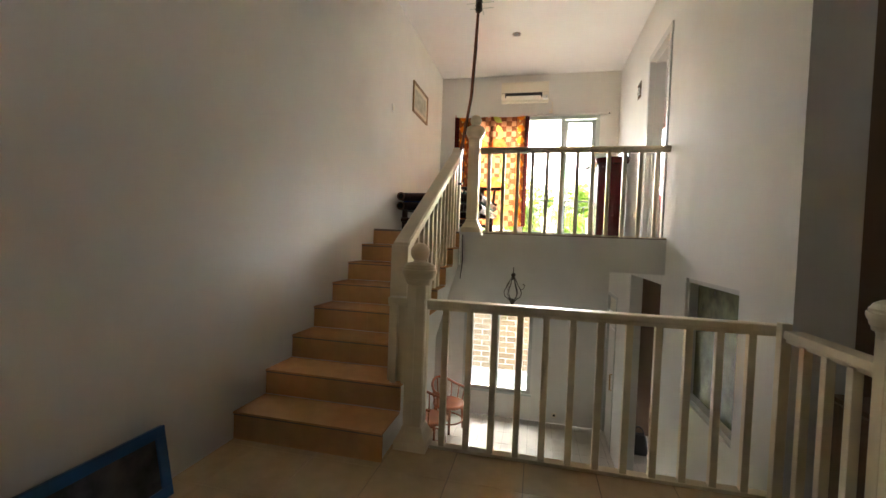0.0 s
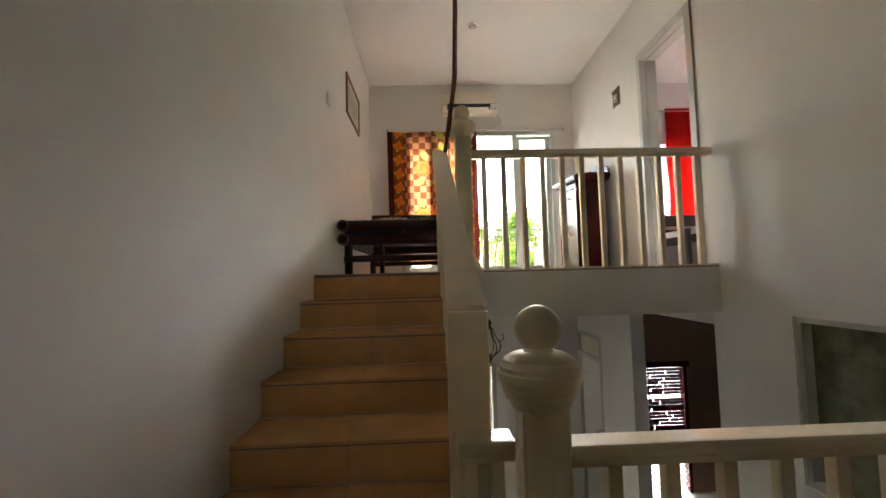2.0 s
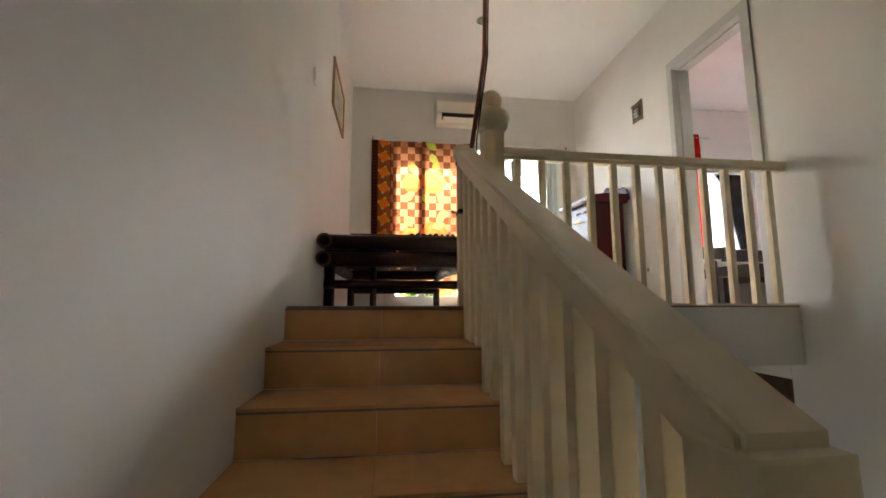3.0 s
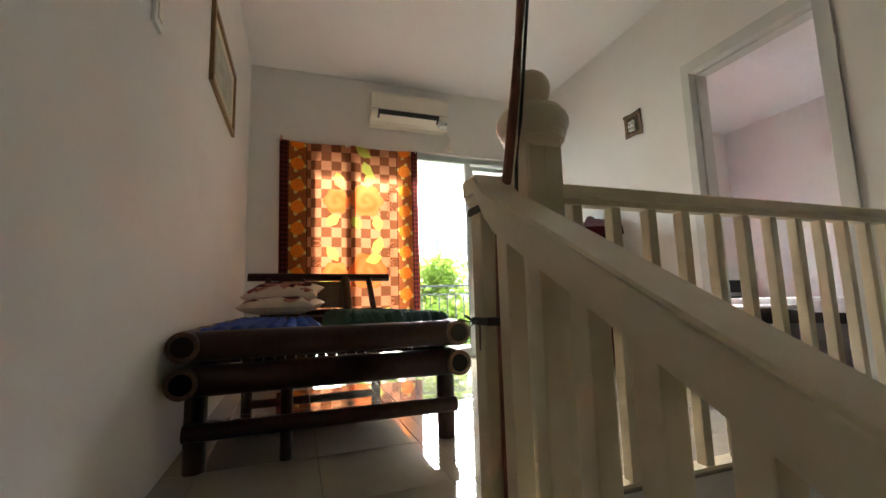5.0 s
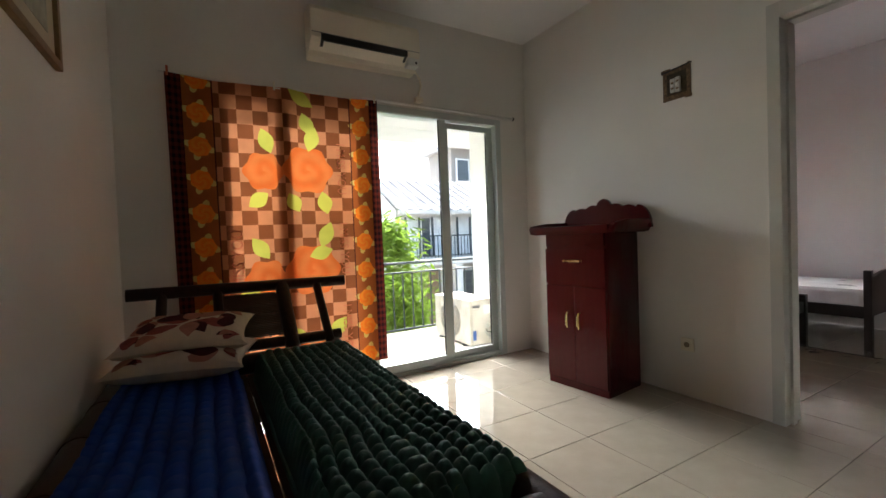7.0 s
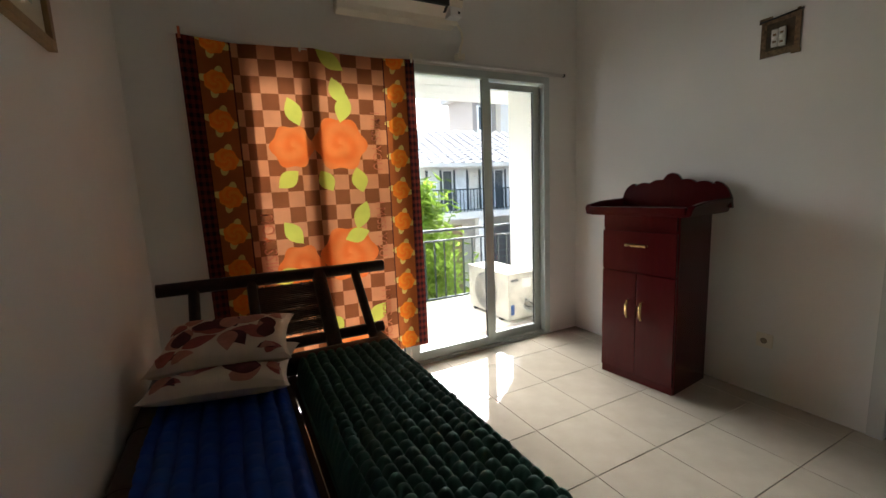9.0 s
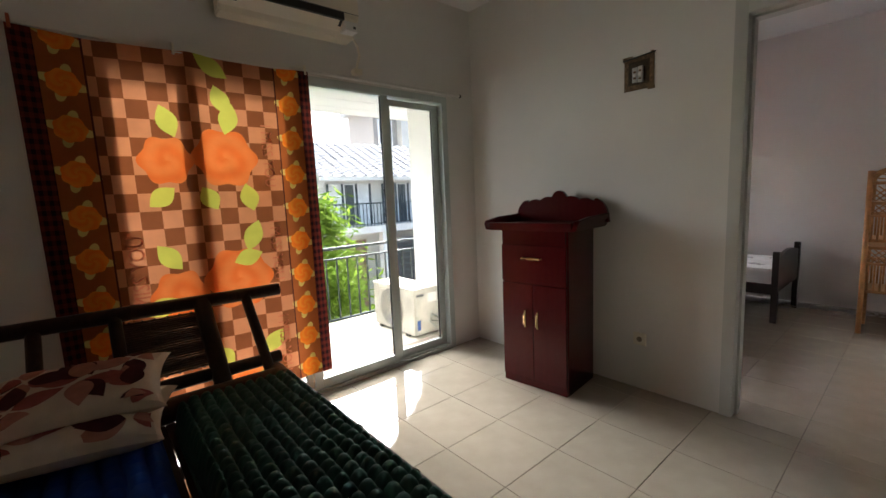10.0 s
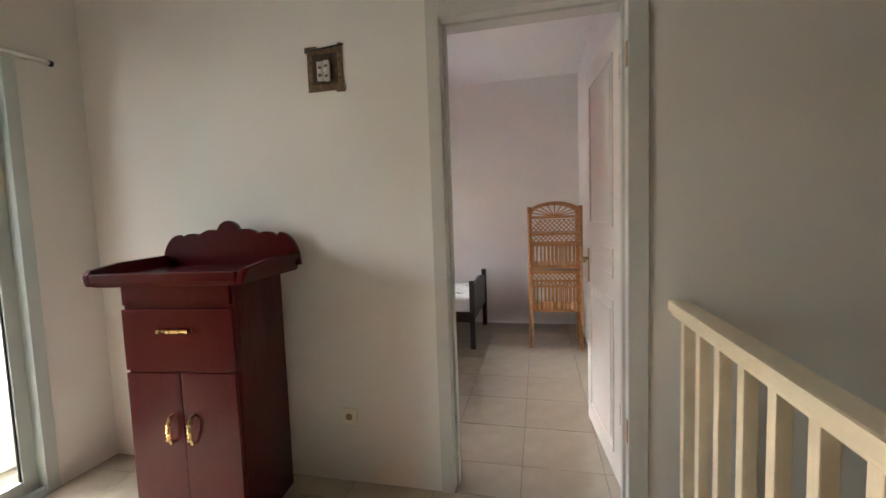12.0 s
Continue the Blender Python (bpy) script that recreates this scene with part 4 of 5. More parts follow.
for u, v, size, way in ((0.335, 0.80, 0.10, -1), (CWD - 0.30, 0.84, 0.088, 1), (CWD - 0.30, 1.40, 0.088, 1), (CWD - 0.30, 0.26, 0.088, 1)):
    tx = bpy.data.curves.new("text", "FONT")
    tx.body, tx.size, tx.align_x, tx.align_y = "MISS YOU" if way < 0 else "I MISS YOU", size, "CENTER", "CENTER"
    tx.resolution_u = 2
    tmp = new("letters", tx)
    bpy.context.view_layer.update()
    me = bpy.data.meshes.new_from_object(tmp.evaluated_get(bpy.context.evaluated_depsgraph_get()))
    bpy.data.objects.remove(tmp)
    bm = bmesh.new()
    bm.from_mesh(me)
    bpy.data.meshes.remove(me)
    for q in bm.verts:
        a, b = q.co.x, q.co.y
        q.co = drape(u + way * b, v - way * a * 0.85, 0.006)
    left = set(bm.verts)
    while left:
        heap, island = [left.pop()], set()
        while heap:
            q = heap.pop()
            island.add(q)
            for e in q.link_edges:
                o = e.other_vert(q)
                if o in left:
                    left.discard(o)
                    heap.append(o)
        one, at = bmesh.new(), {}
        for q in sorted(island, key=lambda w: w.index):
            at[q] = one.verts.new(q.co)
        for f in bm.faces:
            if f.verts[0] in island:
                one.faces.new([at[q] for q in f.verts])
        part("letter", one, LETTER, panel)
    bm.free()
for u in (0.015, 0.60, CWD - 0.02):
    bm = bmesh.new()
    x, y, z = drape(u, CHT)
    bm_box(bm, x - 0.006, x + 0.006, y - 0.01, y + 0.01, z - 0.02, z + 0.035, bevel=0.003)
    part("clip", bm, material("red plastic clip", (0.4, 0.08, 0.03), 0.5) if u < 0.3 else IVORY, cu, "plastic peg")
bm = bmesh.new()
bm_path(bm, [(CX0 - 0.03, YB - 0.02, CZ1 + 0.005), (CX0 + 0.6, YB - 0.03, CZ1 - 0.01), (CX1 + 0.02, YB - 0.03, CZ1 - 0.002)], 0.004, 6)
part("string", bm, WHITEPL, cu, "white cord")

# ---- things on the walls ----
pic = thing("picture", (XL, 6.4, 3.07), "small framed print in a gold brown frame", "picture")
PY0, PY1, PZ0, PZ1 = 6.0, 6.76, 3.04, 3.47
boxes("frame", GOLDFRAME, [(XL + 0.001, XL + 0.022, PY0, PY1, PZ0, PZ0 + 0.028), (XL + 0.001, XL + 0.022, PY0, PY1, PZ1 - 0.028, PZ1), (XL + 0.001, XL + 0.022, PY0, PY0 + 0.028, PZ0 + 0.028, PZ1 - 0.028), (XL + 0.001, XL + 0.022, PY1 - 0.028, PY1, PZ0 + 0.028, PZ1 - 0.028)], pic, bevel=0.003)
boxes("mount", material("cream mount board", (0.62, 0.56, 0.42), 0.8, vary=0.03), [(XL + 0.001, XL + 0.008, PY0 + 0.028, PY1 - 0.028, PZ0 + 0.028, PZ1 - 0.028)], pic)
boxes("print", material("faded green grey print", (0.42, 0.42, 0.33), 0.7, vary=0.25, scale=14), [(XL + 0.008, XL + 0.010, PY0 + 0.1, PY1 - 0.1, PZ0 + 0.09, PZ1 - 0.09)], pic)
sw = thing("wall_switch", (XL, 5.22, 2.83), "small white plastic switch on the stair wall", "switch")
boxes("plate", WHITEPL, [(XL + 0.001, XL + 0.014, 5.185, 5.255, 2.785, 2.885)], sw, bevel=0.003)
boxes("rocker", IVORY, [(XL + 0.014, XL + 0.018, 5.2, 5.24, 2.81, 2.86)], sw)
so = thing("wall_socket", (XR, 6.33, 1.69), "ivory wall socket above the floor", "socket")
boxes("plate", IVORY, [(XR - 0.012, XR - 0.001, 6.29, 6.37, 1.65, 1.73)], so, bevel=0.004)
bm = bmesh.new()
bm_rod(bm, (XR - 0.012, 6.33, 1.69), (XR - 0.016, 6.33, 1.69), 0.026, 0.026, 20)
part("ring", bm, IVORY, so)
# flat brown disc paints the shade in the socket's hollow
bm = bmesh.new()
bm_rod(bm, (XR - 0.0155, 6.33, 1.69), (XR - 0.0168, 6.33, 1.69), 0.017, 0.017, 20)
part("recess", bm, material("brown socket shade", (0.26, 0.21, 0.14), 0.6), so, "socket recess with its shade painted brown")
mb = thing("breaker_box", (XR, 6.36, 3.23), "small open breaker box with a worn brown frame", "breaker box")
MBR = material("worn brown plaster edge", (0.16, 0.10, 0.05), 0.8, vary=0.5, scale=60)
boxes("surround", MBR, [(XR - 0.006, XR - 0.001, 6.275, 6.30, 3.225, 3.415), (XR - 0.006, XR - 0.001, 6.425, 6.45, 3.225, 3.415), (XR - 0.006, XR - 0.001, 6.30, 6.425, 3.39, 3.415), (XR - 0.006, XR - 0.001, 6.30, 6.425, 3.225, 3.255)], mb)
boxes("recess", material("dark brown recess", (0.06, 0.04, 0.02), 0.8, vary=0.4, scale=50), [(XR - 0.004, XR - 0.0005, 6.30, 6.425, 3.255, 3.39)], mb)
boxes("breaker", material("grey white breaker", (0.55, 0.55, 0.50), 0.5, vary=0.15, scale=40), [(XR - 0.022, XR - 0.004, 6.335, 6.362, 3.265, 3.355), (XR - 0.022, XR - 0.004, 6.366, 6.395, 3.268, 3.352)], mb, "grey white circuit breakers", bevel=0.003)
for y, z in ((6.349, 3.33), (6.380, 3.325), (6.349, 3.285), (6.380, 3.29)):
    boxes("terminal", MBR, [(XR - 0.024, XR - 0.0215, y - 0.008, y + 0.007, z - 0.005, z + 0.005)], mb)
boxes("lever", WHITEPL, [(XR - 0.032, XR - 0.022, 6.343, 6.355, 3.30, 3.316)], mb)
boxes("lever", WHITEPL, [(XR - 0.032, XR - 0.022, 6.374, 6.387, 3.30, 3.312)], mb)
for q in ((XR - 0.009, XR - 0.002, 6.27, 6.31, 3.215, 3.235), (XR - 0.008, XR - 0.002, 6.40, 6.46, 3.40, 3.425), (XR - 0.0075, XR - 0.002, 6.28, 6.295, 3.3, 3.43)):
    boxes("torn_plaster", MBR, [q], mb, bevel=0.002)
bm = bmesh.new()
bm_rod(bm, (XR - 0.012, 6.455, 3.405), (XR - 0.012, 6.265, 3.418), 0.004)
part("wire", bm, BLACK, mb)


def downlight(x, y, z, label):
    t = thing("downlight", (x, y, z), label, "downlight", "recessed downlights")
    bm = bmesh.new()
    bm_turn(bm, [(0.06, z - 0.001), (0.06, z - 0.006), (0.055, z - 0.010), (0.042, z - 0.010), (0.04, z - 0.004)], x, y, 28)
    part("ring", bm, material("chrome ring", (0.7, 0.7, 0.7), 0.25, metal=0.8), t)
    bm = bmesh.new()
    bm_turn(bm, [(0.038, z - 0.006), (0.038, z - 0.0115), (0.03, z - 0.016), (0.01, z - 0.018)], x, y, 24)
    part("bulb", bm, material("grey lamp glass", (0.25, 0.25, 0.25), 0.3), t, "unlit grey bulb")
    return t


downlight(-0.28, 6.30, ZC, "unlit chrome recessed downlight in the ceiling")
downlight(2.3, 6.2, ZC, "unlit dark recessed downlight in the bedroom ceiling")

# ---- blue picture leaning by the landing ----
bp = thing("framed_picture", (0, 0, 0), "blue framed picture leaning on the stair wall", "picture")
BLUEFR = material("glossy blue frame", (0.02, 0.10, 0.28), 0.35, vary=0.15)
PW, PH = 0.75, 0.335
boxes("frame", BLUEFR, [(0, 0.025, 0, PW, 0, 0.05), (0, 0.025, 0, PW, PH - 0.05, PH), (0, 0.025, 0, 0.05, 0.05, PH - 0.05), (0, 0.025, PW - 0.05, PW, 0.05, PH - 0.05)], bp, bevel=0.004)
boxes("print", material("dark mottled print", (0.06, 0.06, 0.07), 0.3, vary=0.8, scale=9), [(0.003, 0.014, 0.05, PW - 0.05, 0.05, PH - 0.05)], bp)
bp.matrix_world = pose(XL + 0.10, 1.31, 0.001, 0, -11, 0)

# ---- bedroom things ----
bw = thing("bedroom_window_1", (2.8, YB, 2.2), "bedroom window with white frame", "window", kind="structure")
boxes("window_frame", FRAMEPAINT, [(1.95, 2.01, YB, YB + 0.1, 2.05, 3.27), (3.94, 4.0, YB, YB + 0.1, 2.05, 3.27), (2.01, 3.94, YB, YB + 0.1, 2.05, 2.11), (2.01, 3.94, YB, YB + 0.1, 3.21, 3.27), (2.95, 3.0, YB + 0.02, YB + 0.08, 2.11, 3.21), (2.45, 2.5, YB + 0.02, YB + 0.08, 2.11, 3.21)], bw)
for x0, x1 in ((2.01, 2.45), (2.5, 2.95), (3.0, 3.94)):
    boxes("pane", GLASS, [(x0, x1, YB + 0.045, YB + 0.05, 2.11, 3.21)], bw).visible_shadow = False
REDCLOTH = cloth("red curtain cotton", (0.70, 0.02, 0.012), 0.25)


def red_curtain(x0, x1, label, rod):
    rc = thing("red_curtain", ((x0 + x1) / 2, YB - 0.08, 2.0), label, "curtain", "red bedroom curtains")
    bm = bmesh.new()
    nu = 60
    g = [[bm.verts.new((x0 + (x1 - x0) * i / nu + 0.01 * math.sin(j), YB - 0.09 + 0.03 * math.sin(i * 1.05) * (0.8 + 0.04 * j), 3.71 - j * 0.156 + (0.014 * abs(math.sin(i * 0.52)) if j == 0 else 0))) for i in range(nu + 1)] for j in range(12)]
    for lo, hi in zip(g, g[1:]):
        for i in range(nu):
            bm.faces.new((hi[i], hi[i + 1], lo[i + 1], lo[i])).smooth = True
    part("cloth", bm, REDCLOTH, rc)
    bm = bmesh.new()
    bm_rod(bm, (rod[0], YB - 0.09, 3.68), (rod[1], YB - 0.09, 3.68), 0.01)
    part("rod", bm, ALU, rc)


red_curtain(2.06, 2.38, "bright red pleated curtain hung at the window beside the doorway wall", (1.95, 2.559))
red_curtain(2.72, 3.14, "bright red pleated curtain on a rod above the low bed", (2.561, 3.3))
DARKWOOD = material("black brown bed wood", (0.022, 0.014, 0.012), 0.35, vary=0.2)
SHEET = material("white bed sheet with dark print", (0.68, 0.67, 0.66), 0.9, vary=0.12, scale=8)


def bed_frame(x0, x1, y0, y1, head, foot, label, zm):
    t = thing("bed", ((x0 + x1) / 2, (y0 + y1) / 2, ZU), label, "bed", "bedroom beds")
    for x in (x0, x1 - 0.05):
        boxes("post", DARKWOOD, [(x, x + 0.05, y0, y0 + 0.05, ZU, foot)], t, bevel=0.006)
        boxes("post", DARKWOOD, [(x, x + 0.05, y1 - 0.05, y1, ZU, head)], t, bevel=0.006)
        boxes("side_rail", DARKWOOD, [(x + 0.01, x + 0.035, y0 + 0.05, y1 - 0.05, 1.62, 1.72)], t, bevel=0.004)
    for n, (a, b) in enumerate(((head - 0.17, head - 0.01), (head - 0.36, head - 0.22))):
        boxes("head_board", DARKWOOD, [(x0 + 0.05, x1 - 0.05, y1 - 0.04, y1 - 0.015, a, b)], t, bevel=0.005)
    bm = bmesh.new()
    n = 16
    bm_prism(bm, [(x0 + 0.05, 1.64), (x1 - 0.05, 1.64)] + [(x1 - 0.05 - (x1 - x0 - 0.1) * i / n, foot - 0.07 + 0.05 * math.sin(math.pi * i / n)) for i in range(n + 1)], "y", y0 + 0.012, y0 + 0.038)
    part("foot_board", bm, DARKWOOD, t)
    m = boxes("mattress", SHEET, [(x0 + 0.04, x1 - 0.04, y0 + 0.055, y1 - 0.055, 1.70, zm)], t, "white printed mattress", bevel=0.03)
    bm = bmesh.new()
    rnd = random.Random(4)
    for i in range(10):
        cx, cy, a = rnd.uniform(x0 + 0.15, x1 - 0.15), rnd.uniform(y0 + 0.1, y1 - 0.3), rnd.random() * 6
        for k in range(3):
            ln = 0.07
            b = a + k * 0.7
            q = [bm.verts.new((cx + dx * math.cos(b) - dy * math.sin(b), cy + dx * math.sin(b) + dy * math.cos(b), zm + 0.003)) for dx, dy in ((0, 0), (ln / 2, 0.015), (ln, 0), (ln / 2, -0.015))]
            bm.faces.new(q[::-1])
    part("printed_leaves", bm, DARKWOOD, m)


bed_frame(3.42, 4.37, 6.03, 7.72, 2.10, 2.02, "single bed with black brown frame and white printed mattress", 1.86)
bed_frame(2.12, 3.36, 6.42, 7.66, 2.12, 1.8, "low single bed with black brown slatted headboard under the window", 1.80)
rk = thing("rattan_shelf", (3.75, 5.29, ZU), "honey coloured rattan shelf rack with a fan shaped top", "shelf rack")
RX0, RX1, RY0, RY1 = 3.56, 3.90, 5.05, 5.51
RT = 2.70
for x in (RX0, RX1):
    for y in (RY0, RY1):
        bm = bmesh.new()
        bm_rod(bm, (x, y, ZU), (x, y, RT), 0.018, 0.018, 10)
        part("upright", bm, RATTAN, rk)
for z in (1.72, 2.08, 2.14, 2.44):
    boxes("shelf_board", RATTAN, [(RX0, RX1, RY0, RY1, z - 0.012, z + 0.012)], rk)
for z0, z1 in ((1.73, 1.95), (2.14, 2.34)):
    for x in (RX0, RX1):
        for i in range(12):
            y = RY0 + 0.03 + i * (RY1 - RY0 - 0.06) / 11
            bm = bmesh.new()
            bm_rod(bm, (x, y, z0), (x, y, z1), 0.008, sides=6)
            part("spindle", bm, RATTAN, rk)
        bm = bmesh.new()
        bm_rod(bm, (x, RY0, z1), (x, RY1, z1), 0.011, sides=8)
        part("rail", bm, RATTAN, rk)
for z0, z1 in ((1.96, 2.07), (2.34, 2.43), (2.46, 2.58)):
    bm = bmesh.new()
    for i in range(-3, 12):
        for s in (1, -1):
            y0 = RY0 + i * 0.042
            y1 = y0 + s * (z1 - z0)
            a, b = max(min(y0, RY1), RY0), max(min(y1, RY1), RY0)
            if abs(a - b) > 0.02:
                bm_rod(bm, (RX0, a, z0 + (z1 - z0) * abs(a - y0) / (z1 - z0)), (RX0, b, z0 + (z1 - z0) * abs(b - y0) / (z1 - z0)), 0.005, sides=5)
    part("lattice", bm, RATTAN, rk)
bm = bmesh.new()
cy = (RY0 + RY1) / 2
for x in (RX0, RX1):
    bm_path(bm, [(x, cy - 0.23 * math.cos(a), 2.62 + 0.11 * math.sin(a)) for a in [math.pi * i / 14 for i in range(15)]], 0.014, 8)
    bm_rod(bm, (x, RY0, 2.60), (x, RY1, 2.60), 0.012)
for i in range(1, 10):
    a = math.pi * i / 10
    bm_rod(bm, (RX0, cy, 2.605), (RX0, cy - 0.22 * math.cos(a), 2.61 + 0.11 * math.sin(a)), 0.006, sides=6)
bm_rod(bm, (RX0, RY0, 2.60), (RX1, RY0, 2.60), 0.012)
bm_rod(bm, (RX0, RY1, 2.60), (RX1, RY1, 2.60), 0.012)
part("fan_top", bm, RATTAN, rk)

# ---- lower room ----
lw = thing("lower_window_1", (-0.5, YLB, LZ0), "tall lower window with white frame", "window", kind="structure")
boxes("window_frame", FRAMEPAINT, [(LX0, LX0 + 0.06, YLB, YLB + 0.1, LZ0, LZ1), (LX1 - 0.06, LX1, YLB, YLB + 0.1, LZ0, LZ1), (LX0 + 0.06, LX1 - 0.06, YLB, YLB + 0.1, LZ1 - 0.06, LZ1), (LX0 + 0.06, LX1 - 0.06, YLB, YLB + 0.1, LZ0, LZ0 + 0.06), (-0.55, -0.48, YLB + 0.01, YLB + 0.09, LZ0 + 0.06, LZ1 - 0.06)], lw)
boxes("window_sill", ALU, [(LX0 - 0.02, LX1 + 0.02, YLB - 0.03, YLB - 0.001, LZ0 - 0.03, LZ0)], lw)
for x0, x1 in ((LX0 + 0.06, -0.55), (-0.48, LX1 - 0.06)):
    boxes("pane", GLASS, [(x0, x1, YLB + 0.045, YLB + 0.05, LZ0 + 0.06, LZ1 - 0.06)], lw).visible_shadow = False
ld = thing("lower_door_1", (XR, 7.56, ZL), "white lower entrance door with a small top light", "door", kind="structure")
boxes("leaf", DOORWHITE, [(XR + 0.03, XR + 0.07, 7.21, 7.92, ZL + 0.01, 0.13)], ld, bevel=0.003)
boxes("door_frame", FRAMEPAINT, [(XR - 0.01, XR + 0.16, 7.16, 7.21, ZL, 0.47), (XR - 0.01, XR + 0.16, 7.92, 7.965, ZL, 0.47), (XR - 0.01, XR + 0.16, 7.21, 7.92, 0.43, 0.48), (XR - 0.01, XR + 0.16, 7.21, 7.92, 0.13, 0.18)], ld)
# opaque cream pane, the light from behind put into its colour
boxes("top_light", material("pane painted with light", (0.80, 0.76, 0.62), 0.3, vary=0.05), [(XR + 0.03, XR + 0.036, 7.21, 7.92, 0.18, 0.43)], ld, "top light pane with the brightness behind it painted pale")
bm = bmesh.new()
bm_path(bm, [(XR + 0.03, 7.30, -0.75), (XR - 0.03, 7.30, -0.76), (XR - 0.03, 7.30, -1.0), (XR + 0.03, 7.30, -1.01)], 0.012, 8)
part("pull_handle", bm, OLDBRASS, ld, "dark metal pull handle")
boxes("panel_moulding", DOORWHITE, [(XR + 0.022, XR + 0.031, 7.3, 7.83, -0.1, -0.085), (XR + 0.022, XR + 0.031, 7.3, 7.83, -0.9, -0.885)], ld)
ch = thing("chandelier", (-0.19, 6.44, 0.36), "small dark wrought iron hanging lamp with scrolled arms", "chandelier")
IRON = material("dark bronze iron", (0.04, 0.028, 0.02), 0.45, metal=0.5)
bm = bmesh.new()
bm_rod(bm, (-0.19, 6.44, 0.80), (-0.19, 6.44, 1.004), 0.006)
bm_turn(bm, [(0.02, 0.82), (0.035, 0.79), (0.02, 0.76), (0.03, 0.74), (0.012, 0.72)], -0.19, 6.44, 14)
bm_turn(bm, [(0.008, 0.35), (0.02, 0.37), (0.035, 0.40), (0.02, 0.43), (0.01, 0.45)], -0.19, 6.44, 14)
part("stem", bm, IRON, ch)
for k in range(6):
    a = k * math.tau / 6
    bm = bmesh.new()
    bm_path(bm, [(-0.19 + r * math.cos(a), 6.44 + r * math.sin(a), z) for r, z in ((0.015, 0.76), (0.05, 0.70), (0.06, 0.66), (0.11, 0.58), (0.125, 0.53), (0.11, 0.48), (0.06, 0.44), (0.015, 0.40))], 0.007, 6)
    if k % 2 == 0:
        bm_path(bm, [(-0.19 + r * math.cos(a), 6.44 + r * math.sin(a), z) for r, z in ((0.11, 0.58), (0.15, 0.60), (0.165, 0.64), (0.15, 0.67), (0.135, 0.65))], 0.005, 6)
    part("arm", bm, IRON, ch)
TEAK = material("red brown teak", (0.32, 0.10, 0.035), 0.35, vary=0.2, coat=0.3)


def armchair(x, y, turn, label):
    t = thing("armchair", (0, 0, 0), label, "armchair", "lower room armchairs")
    bm = bmesh.new()
    bm_turn(bm, [(0.26, 0.40), (0.27, 0.41), (0.27, 0.44), (0.255, 0.45)], 0, 0, 28)
    part("seat", bm, TEAK, t)
    for k in range(4):
        a = math.pi / 4 + k * math.pi / 2
        bm = bmesh.new()
        bm_rod(bm, (0.25 * math.cos(a), 0.25 * math.sin(a), 0), (0.22 * math.cos(a), 0.22 * math.sin(a), 0.42), 0.02, 0.024)
        part("leg", bm, TEAK, t)
    bm = bmesh.new()
    bm_path(bm, [(0.29 * math.cos(a), 0.29 * math.sin(a), 0.66 + 0.14 * max(0.0, math.sin(a)) ** 2) for a in [-0.5 + (math.pi + 1.0) * i / 20 for i in range(21)]], 0.022, 8)
    part("arm_rail", bm, TEAK, t)
    for i in range(9):
        a = -0.4 + (math.pi + 0.8) * i / 8
        bm = bmesh.new()
        bm_rod(bm, (0.25 * math.cos(a), 0.25 * math.sin(a), 0.44), (0.29 * math.cos(a), 0.29 * math.sin(a), 0.66 + 0.14 * max(0.0, math.sin(a)) ** 2), 0.011)
        part("spindle", bm, TEAK, t)
    bm = bmesh.new()
    bm_path(bm, [(0.24 * math.cos(a), 0.24 * math.sin(a), 0.16) for a in [math.tau * i / 24 for i in range(25)]], 0.012, 6)
    part("stretcher", bm, TEAK, t)
    t.matrix_world = pose(x, y, ZL, 0, 0, turn)


armchair(-1.22, 7.25, 60, "round backed red brown teak armchair with spindles")
armchair(-1.38, 6.6, 75, "round backed teak armchair beside the stair wall")
# frosted window in the void wall
nw = thing("frosted_window_1", (XR, 3.8, 0.03), "window with green patterned frosted glass", "window", kind="structure")
boxes("window_frame", FRAMEPAINT, [(XR + 0.02, XR + 0.13, 3.33, 3.365, 0.03, 1.03), (XR + 0.02, XR + 0.13, 4.235, 4.27, 0.03, 1.03), (XR + 0.02, XR + 0.13, 3.365, 4.235, 0.03, 0.065), (XR + 0.02, XR + 0.13, 3.365, 4.235, 0.995, 1.03)], nw)
boxes("pane", material("green patterned frosted glass", (0.17, 0.18, 0.09), 0.25, vary=0.45, scale=7, bump=0.5, bump_scale=25), [(XR + 0.085, XR + 0.1, 3.365, 4.235, 0.065, 0.995)], nw)
# window with wooden blind in the lower side room
sb = thing("side_window_1", (2.58, YLB, ZL), "lower side room window with a red brown wooden blind", "window", kind="structure")
boxes("window_frame", MAHOG, [(2.2, 2.25, YLB - 0.03, YLB + 0.08, ZL, -0.1), (2.91, 2.96, YLB - 0.03, YLB + 0.08, ZL, -0.1), (2.16, 3.0, YLB - 0.04, YLB + 0.08, -0.12, -0.04)], sb, "red brown wooden frame")
bm = bmesh.new()
rnd = random.Random(12)
for i in range(28):
    z = -1.5 + i * 0.049
    if i == 19:
        continue
    cut = rnd.uniform(2.4, 2.8)
    bm_box(bm, 2.26, cut - 0.01, YLB - 0.012, YLB + 0.004, z, z + 0.046 + rnd.uniform(-0.006, 0.002))
    bm_box(bm, cut + 0.01, 2.90, YLB - 0.012, YLB + 0.004, z, z + 0.046 + rnd.uniform(-0.006, 0.002))
for x in (2.38, 2.78):
    bm_box(bm, x, x + 0.012, YLB - 0.016, YLB - 0.0125, -1.5, -0.12)
part("blind", bm, MAHOG, sb, "red brown wooden slatted blind")
